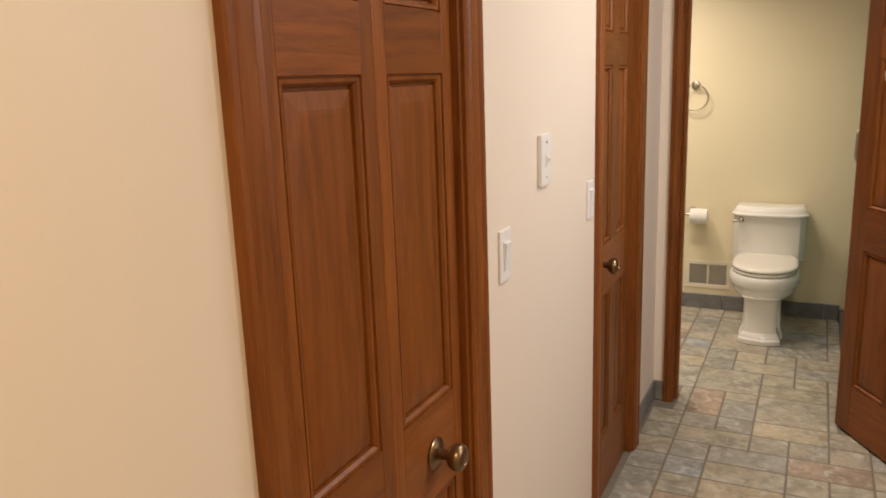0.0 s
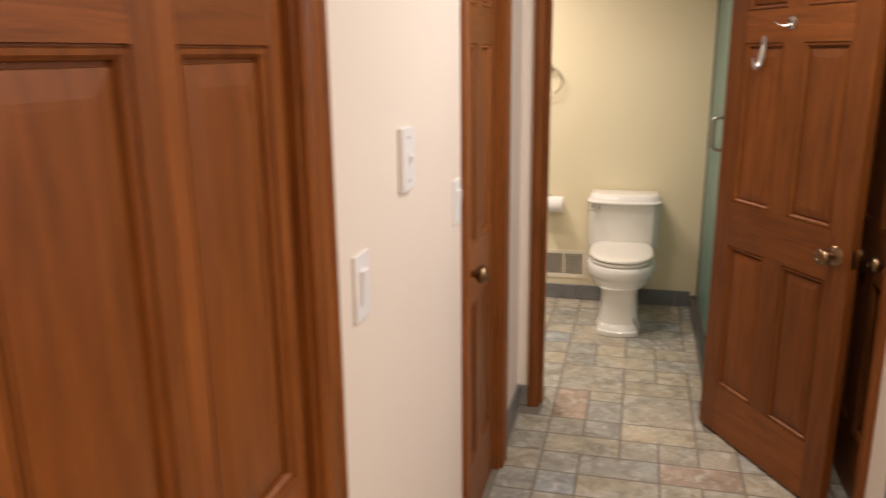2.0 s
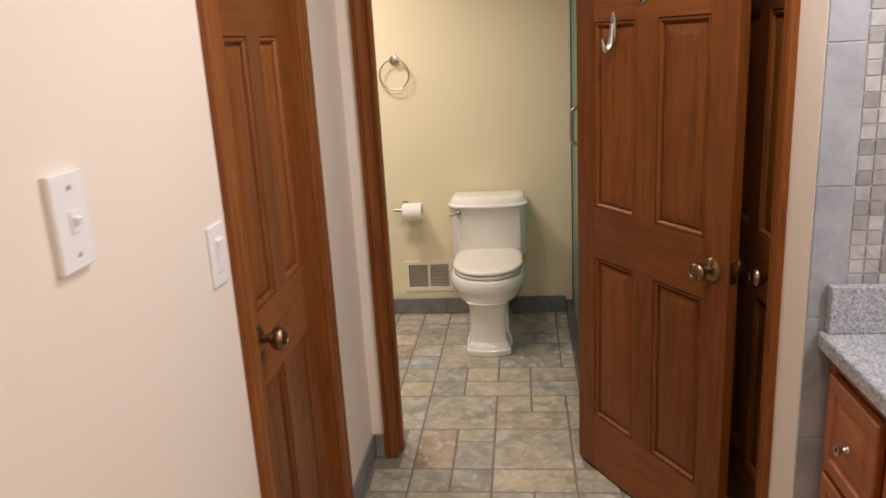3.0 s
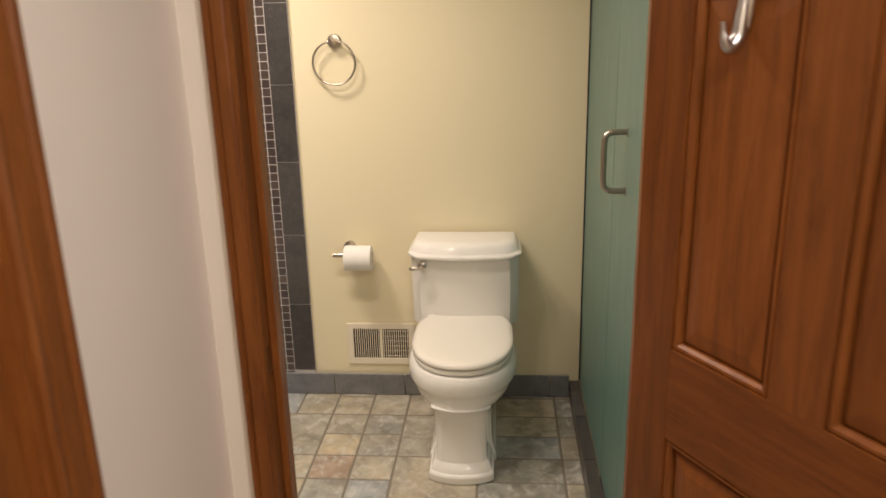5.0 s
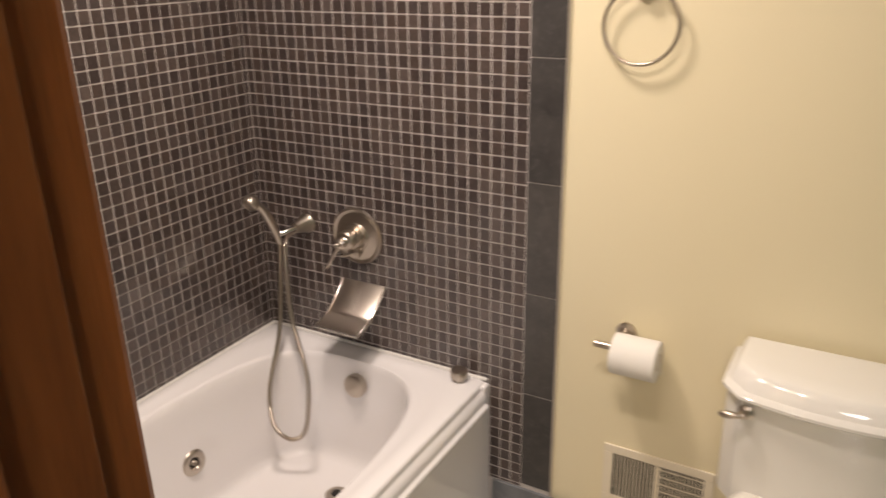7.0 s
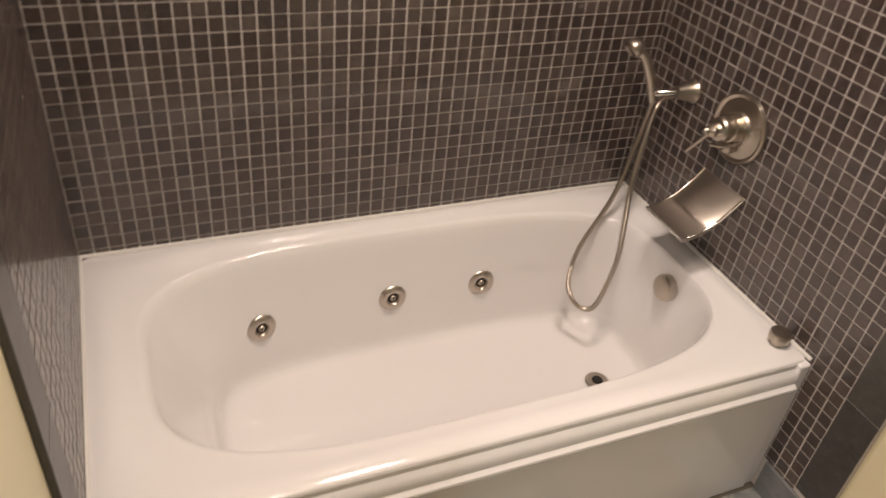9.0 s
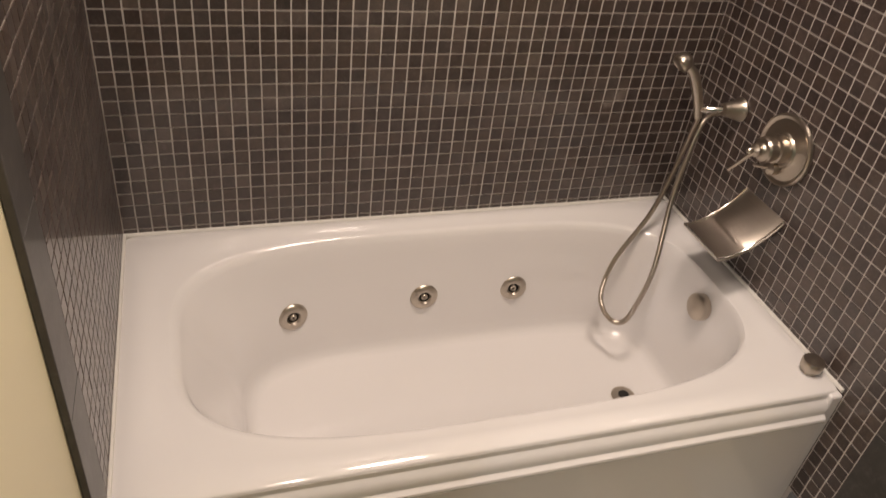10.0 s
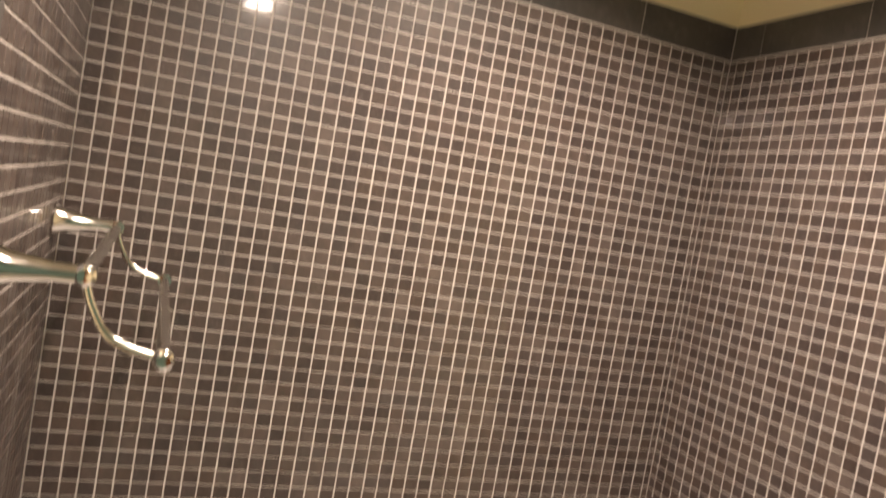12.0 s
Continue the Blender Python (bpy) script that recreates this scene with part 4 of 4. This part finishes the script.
# ---- shower enclosure ----
curb = structure("shower_curb", [(0.435, 0.545, Y1, BACK, 0.0, 0.062)], "grout_light", "low tiled shower curb", "curb")
n_curb = 5
for k in range(n_curb):
    y0 = Y1 + (BACK - Y1) * k / n_curb + 0.002
    y1 = Y1 + (BACK - Y1) * (k + 1) / n_curb - 0.002
    box_part("tile", (0.429, 0.436, y0, y1, 0.001, 0.066), "border_dark", curb, 0.001)
    box_part("tile", (0.429, 0.550, y0, y1, 0.0625, 0.070), "border_dark", curb, 0.001)
GX = 0.478
glass = thing("shower_glass", pose(GX, 0, 0), "green rain-textured glass shower screen with a hinged door", "shower screen")
box_part("fixed_pane", (-0.005, 0.005, 4.19, BACK - 0.010, 0.072, 1.99), "rain_glass", glass, 0.001)
door = box_part("glass_door", (-0.005, 0.005, 3.42, 4.184, 0.080, 1.99), "rain_glass", glass, 0.001)
box_part("wall_channel", (-0.010, 0.010, BACK - 0.012, BACK - 0.001, 0.070, 1.99), "black_rubber", glass, 0.001, "dark wall channel")
box_part("sill_channel", (-0.010, 0.010, 4.19, BACK - 0.012, 0.0702, 0.080), "brushed_nickel", glass, 0.001)
box_part("top_rail", (-0.012, 0.012, 3.40, BACK - 0.001, 1.992, 2.02), "brushed_nickel", glass, 0.002)
bm = fresh()
hz0, hz1, hy = 1.113, 1.272, 3.970
tube(bm, smooth_path([(-0.004, hy, hz0), (-0.040, hy, hz0), (-0.056, hy, hz0 + 0.006), (-0.064, hy, hz0 + 0.022), (-0.065, hy, (hz0 + hz1) / 2), (-0.064, hy, hz1 - 0.022), (-0.056, hy, hz1 - 0.006), (-0.040, hy, hz1), (-0.004, hy, hz1)], 6), 0.0085, 14)
part("handle", bm, "brushed_nickel", door, "brushed nickel pull handle", True)
for z in (hz0, hz1):
    bm = fresh()
    lathe(bm, [(0.001, -0.001), (0.013, -0.001), (0.013, 0.003), (0.001, 0.004)], (-0.005, hy, z), (-1, 0, 0), 16)
    part("washer", bm, "brushed_nickel", door, smooth=True)

# ---- skirting tiles ----
def skirting(name, runs, label):
    """runs: (x0, y0, x1, y1, nx, ny): a face line and the way out of the wall."""
    sk = thing(name, pose(0, 0, 0), label, "baseboard", kind="structure")
    for x0, y0, x1, y1, nx, ny, first in runs:
        length = math.hypot(x1 - x0, y1 - y0)
        dx, dy = (x1 - x0) / length, (y1 - y0) / length
        a = 0.0
        nxt = first
        while a < length - 0.004:
            b = min(length, nxt)
            p, q = a + 0.0015, b - 0.0015
            bm = fresh()
            d = 0.009
            xs = sorted((x0 + dx * p, x0 + dx * q)) if dx else sorted((x0 + nx * 0.0006, x0 + nx * d))
            ys = sorted((y0 + dy * p, y0 + dy * q)) if dy else sorted((y0 + ny * 0.0006, y0 + ny * d))
            box(bm, xs[0], xs[1], ys[0], ys[1], 0.001, 0.100, bevel=0.002, segments=1)
            part("tile", bm, "skirting_slate", sk)
            a, nxt = b, b + 0.309
    return sk


skirting("baseboard_bath", [(-0.850, BACK - 0.013, 0.428, BACK - 0.013, 0, -1, 0.265), ], "slate-look tile skirting along the yellow wall")
skirting("baseboard_hall", [(WX - 0.020, 2.768, WX - 0.020, Y0, 1, 0, 0.309), (WX - 0.010, Y0, OX0 - 0.042, Y0, 0, -1, 0.309), (WX, 1.115, WX, 2.040, 1, 0, 0.309), (WX, -2.0, WX, 0.350, 1, 0, 0.309), (0.842, 2.345, 0.842, 2.498, -1, 0, 0.309), (OX1 + 0.055, Y0, 0.842, Y0, 0, -1, 0.309)], "slate-look tile skirting along the hall walls")

# ---- border tiles and mosaic of the tub surround ----
AXES = {"west": (Vector((LX, 0, 0)), Vector((0, 1, 0)), Vector((1, 0, 0))), "north": (Vector((0, TY, 0)), Vector((1, 0, 0)), Vector((0, -1, 0))), "south": (Vector((0, NY, 0)), Vector((1, 0, 0)), Vector((0, 1, 0)))}
THICK = 0.0032


def slab_loops(u0, u1, z0, z1, cham=0.0005):
    """Rows of a chamfered slab: (u, z, depth below the face)."""
    return [[(u0, z0, THICK), (u1, z0, THICK), (u1, z1, THICK), (u0, z1, THICK)],
            [(u0, z0, cham * 2), (u1, z0, cham * 2), (u1, z1, cham * 2), (u0, z1, cham * 2)],
            [(u0 + cham, z0 + cham, 0), (u1 - cham, z0 + cham, 0), (u1 - cham, z1 - cham, 0), (u0 + cham, z1 - cham, 0)]]


def slab_data(rows, o, u, n):
    verts, faces = [], []
    for loop in rows:
        for a, z, d in loop:
            verts.append(o + u * a + Vector((0, 0, z)) - n * d)
    for r in range(2):
        for i in range(4):
            j = (i + 1) % 4
            faces.append((r * 4 + i, r * 4 + j, r * 4 + 4 + j, r * 4 + 4 + i))
    faces.append((8, 9, 10, 11))
    if u.cross(Vector((0, 0, 1))).dot(n) < 0:
        faces = [f[::-1] for f in faces]
    return verts, faces


def big_tile(parent, wall, u0, u1, z0, z1):
    o, u, n = AXES[wall]
    verts, faces = slab_data(slab_loops(u0 + 0.0012, u1 - 0.0012, z0 + 0.0012, z1 - 0.0012), o, u, n)
    me = bpy.data.meshes.new("tile")
    me.from_pydata(verts, [], faces)
    me.materials.append(MATS["border_dark"])
    ob = new("tile", me)
    ob.parent = parent
    return ob


beds = {w: bpy.data.objects["tile_bed_" + w] for w in AXES}
# top course
for wall, a0, a1 in (("west", NY, TY), ("north", LX, EX), ("south", LX, NE)):
    a = a0
    first = 0.295 if wall == "west" else 0.102 if wall == "north" else 0.2
    nxt = a0 + first
    while a < a1 - 0.003:
        b = min(nxt, a1)
        big_tile(beds[wall], wall, a, b, BORD0, BORD1)
        a, nxt = b, b + 0.308
# upright border tiles on the faucet wall and the south wall
for k in range(7):
    z0, z1 = 0.1125 + 0.3053 * k, min(0.1125 + 0.3053 * (k + 1), BORD0)
    if z1 - z0 > 0.02:
        big_tile(beds["north"], "north", BX, EX, z0, z1)
        big_tile(beds["south"], "south", NB, NE, z0, z1)


box_part("edge_trim", (NE + 0.0003, NE + 0.007, Y1 + 0.0005, NY + 0.001, 0.0, BORD1), "border_dark", beds["south"], 0.002, "dark bullnose tile edge")


def mosaic(wall, u_from, u_to, z_from, z_to, fit_end, part_rows):
    """Square mosaic pieces between two uprights; whole modules counted from the end at fit_end. Rows inside part_rows are parts, the rest one mesh."""
    o, u, n = AXES[wall]
    bed = beds[wall]
    rng = random.Random({"west": 5, "north": 6, "south": 7}[wall])
    half = (P - G) / 2
    whole = bpy.data.meshes.new("mosaic_tile")
    verts, faces = slab_data(slab_loops(-half, half, -half, half), Vector((0, 0, 0)), u, n)
    whole.from_pydata(verts, [], faces)
    whole.materials.append(MATS["mosaic_dark"])
    rest_v, rest_f = [], []
    count = 0
    r0 = math.floor((z_from - ZROW) / P)
    r1 = math.ceil((z_to - ZROW) / P)
    cols = math.ceil((u_to - u_from) / P)
    for r in range(r0, r1):
        za, zb = ZROW + r * P + G / 2, ZROW + (r + 1) * P - G / 2
        za, zb = max(za, z_from + 0.001), min(zb, z_to - G / 2)
        if zb - za < 0.004:
            continue
        for c in range(cols):
            if fit_end == "high":
                ua, ub = u_to - (c + 1) * P + G / 2, u_to - c * P - G / 2
            else:
                ua, ub = u_from + c * P + G / 2, u_from + (c + 1) * P - G / 2
            ua, ub = max(ua, u_from + 0.0004), min(ub, u_to - 0.0004)
            if ub - ua < 0.004:
                continue
            is_whole = (ub - ua > 2 * half - 1e-5) and (zb - za > 2 * half - 1e-5)
            jig = [rng.uniform(-0.0004, 0.0004) for _ in range(2)]
            sink = rng.uniform(0.0, 0.0005)
            if is_whole and part_rows[0] <= za and zb <= part_rows[1] and count < 300:
                ob = new("mosaic_tile", whole)
                ob.location = o + u * ((ua + ub) / 2 + jig[0]) + Vector((0, 0, (za + zb) / 2 + jig[1])) - n * sink
                ob.parent = bed
                count += 1
            else:
                verts, faces = slab_data(slab_loops(ua + jig[0], ub + jig[0], za + jig[1], zb + jig[1]), o - n * sink, u, n)
                k = len(rest_v)
                rest_v += verts
                rest_f += [tuple(i + k for i in f) for f in faces]
    me = bpy.data.meshes.new("mosaic_rest")
    me.from_pydata(rest_v, [], rest_f)
    me.materials.append(MATS["mosaic_dark_rest"])
    ob = new("mosaic_rest", me)
    ob.parent = bed
    ob["kind"] = "stuff"


mosaic("west", NY + 0.0005, TY - 0.0003, RIM + 0.002, BORD0, "low", (0.5, 0.76))
mosaic("north", LX + 0.0003, BX, 0.100, BORD0, "high", (0.5, 0.94))
mosaic("south", LX + 0.0003, NB, RIM + 0.002, BORD0, "high", (1.1, 1.6))

# ---- grey tiles on the vanity's end wall ----
endwall = structure("tile_bed_vanity", [(0.844, 1.50, 2.334, 2.3445, 0.0, H)], "grout_white", "white grout bed of the vanity's end wall", "wall")


def front_tile(parent, name, x0, x1, z0, z1, material, bevel=0.001):
    bm = fresh()
    box(bm, x0, x1, 2.3295, 2.3365, z0, z1, bevel=bevel, segments=1)
    return part(name, bm, material, parent)


zs = [0.0, 0.300, 0.608, 0.916, 1.224, 1.532, 1.840, 2.148, H]
for z0, z1 in zip(zs, zs[1:]):
    front_tile(endwall, "tile", 0.8425, 0.921, z0 + 0.0015, z1 - 0.0015, "wall_tile_grey")
    if z1 < 0.95:
        front_tile(endwall, "tile", 0.924, 1.20, z0 + 0.0015, z1 - 0.0015, "wall_tile_grey")
        front_tile(endwall, "tile", 1.203, 1.499, z0 + 0.0015, z1 - 0.0015, "wall_tile_grey")
for r in range(36):
    for c in range(6):
        z = 0.92 + r * 0.0337
        x = 0.9235 + c * 0.0337
        if z < 2.1:
            front_tile(endwall, "mosaic_tile", x + 0.0012, x + 0.0325, z + 0.0012, z + 0.0325, "mosaic_grey")
for z0, z1 in zip(zs[3:], zs[4:]):
    front_tile(endwall, "tile", 1.128, 1.499, z0 + 0.0015, z1 - 0.0015, "wall_tile_grey")

# ---- floor pieces ----
M = 0.3085      # one module of the pattern
FX, FY = 0.055, 3.490   # a crossing of the pattern
SPLITS = {
    "whole": [(0, 0, 1, 1)],
    "rows": [(0, 0, 1, 0.5), (0, 0.5, 1, 1)],
    "cols": [(0, 0, 0.5, 1), (0.5, 0, 1, 1)],
    "quarters": [(0, 0, 0.5, 0.5), (0.5, 0, 1, 0.5), (0, 0.5, 0.5, 1), (0.5, 0.5, 1, 1)],
    "low": [(0, 0, 1, 0.5), (0, 0.5, 0.5, 1), (0.5, 0.5, 1, 1)],
    "high": [(0, 0.5, 1, 1), (0, 0, 0.5, 0.5), (0.5, 0, 1, 0.5)],
    "west": [(0, 0, 0.5, 1), (0.5, 0, 1, 0.5), (0.5, 0.5, 1, 1)],
    "east": [(0.5, 0, 1, 1), (0, 0, 0.5, 0.5), (0, 0.5, 0.5, 1)],
    "east_low": [(0.5, 0, 1, 0.66), (0.5, 0.66, 1, 1), (0, 0, 0.5, 1)],
}
# the cells that the walk shows best, counted from the crossing
KNOWN = {(-1, 0): "whole", (0, 0): "low", (-1, -1): "east_low", (0, -1): "whole", (-1, -2): "low", (0, -2): "high", (-1, 1): "low", (0, 1): "rows", (1, 1): "rows", (-2, 1): "quarters", (-2, 0): "cols", (-1, 2): "whole", (0, 2): "rows", (-2, 2): "quarters", (-2, 3): "quarters", (-2, 4): "east", (-1, 3): "cols", (-3, 3): "whole", (-3, 4): "cols", (0, 3): "rows", (0, 4): "rows", (-1, 4): "west", (-2, -1): "cols", (-2, -2): "rows", (1, -2): "quarters", (-1, -3): "rows", (0, -3): "high"}
SHIFTED = (1, -3, -4, -7, -9, -10, -13, -16)
tile_meshes = {}
rest = fresh()
rng = random.Random(11)
names = ["rows", "cols", "quarters", "low", "high", "west", "east", "east_low", "quarters", "rows", "low"]
n_parts = 0


def floor_mesh(w, h):
    key = (round(w, 3), round(h, 3))
    if key not in tile_meshes:
        bm = fresh()
        loft(bm, [[(0, 0, -0.006), (w, 0, -0.006), (w, h, -0.006), (0, h, -0.006)], [(0, 0, -0.0018), (w, 0, -0.0018), (w, h, -0.0018), (0, h, -0.0018)], [(0.002, 0.002, -0.0006), (w - 0.002, 0.002, -0.0006), (w - 0.002, h - 0.002, -0.0006), (0.002, h - 0.002, -0.0006)], [(0.006, 0.006, 0), (w - 0.006, 0.006, 0), (w - 0.006, h - 0.006, 0), (0.006, h - 0.006, 0)]], False, True)
        tile_meshes[key] = finish("tile", bm, "floor_slate")
    return tile_meshes[key]


for ix in range(-8, 6):
    for iy in range(-18, 5):
        kind_name = KNOWN.get((ix, iy)) or rng.choice(names)
        shift = 0.5 if iy in SHIFTED else 0.0
        for a0, b0, a1, b1 in SPLITS[kind_name]:
            x0, x1 = FX + (ix + shift + a0) * M + 0.0046, FX + (ix + shift + a1) * M - 0.0046
            y0, y1 = FY + (iy + b0) * M + 0.0046, FY + (iy + b1) * M - 0.0046
            hall = y0 < Y1
            lo_x, hi_x = (-0.399, 1.499) if hall else (-0.849, 0.428)
            if hall and y1 > Y0:
                lo_x, hi_x = OX0 + 0.02, OX1 - 0.02
                if x0 < lo_x - 0.2 or x1 > hi_x + 0.2:
                    y1 = min(y1, Y0 - 0.001)
                    lo_x, hi_x = -0.399, 0.841
            x0, x1, y1 = max(x0, lo_x), min(x1, hi_x), min(y1, BACK - 0.014)
            if x1 - x0 < 0.015 or y1 - y0 < 0.015:
                continue
            lift = rng.uniform(-0.0008, 0.0)
            if y0 > 1.2 and x0 < 1.0 and n_parts < 300:
                ob = new("tile", floor_mesh(x1 - x0, y1 - y0))
                ob.location = (x0, y0, lift)
                ob.parent = floor_ob
                n_parts += 1
            else:
                loft(rest, [[(x0, y0, -0.006), (x1, y0, -0.006), (x1, y1, -0.006), (x0, y1, -0.006)], [(x0, y0, 0), (x1, y0, 0), (x1, y1, 0), (x0, y1, 0)]], False, True)
rest_ob = part("tile_rest", rest, "floor_slate_rest", floor_ob)
rest_ob["kind"] = "stuff"
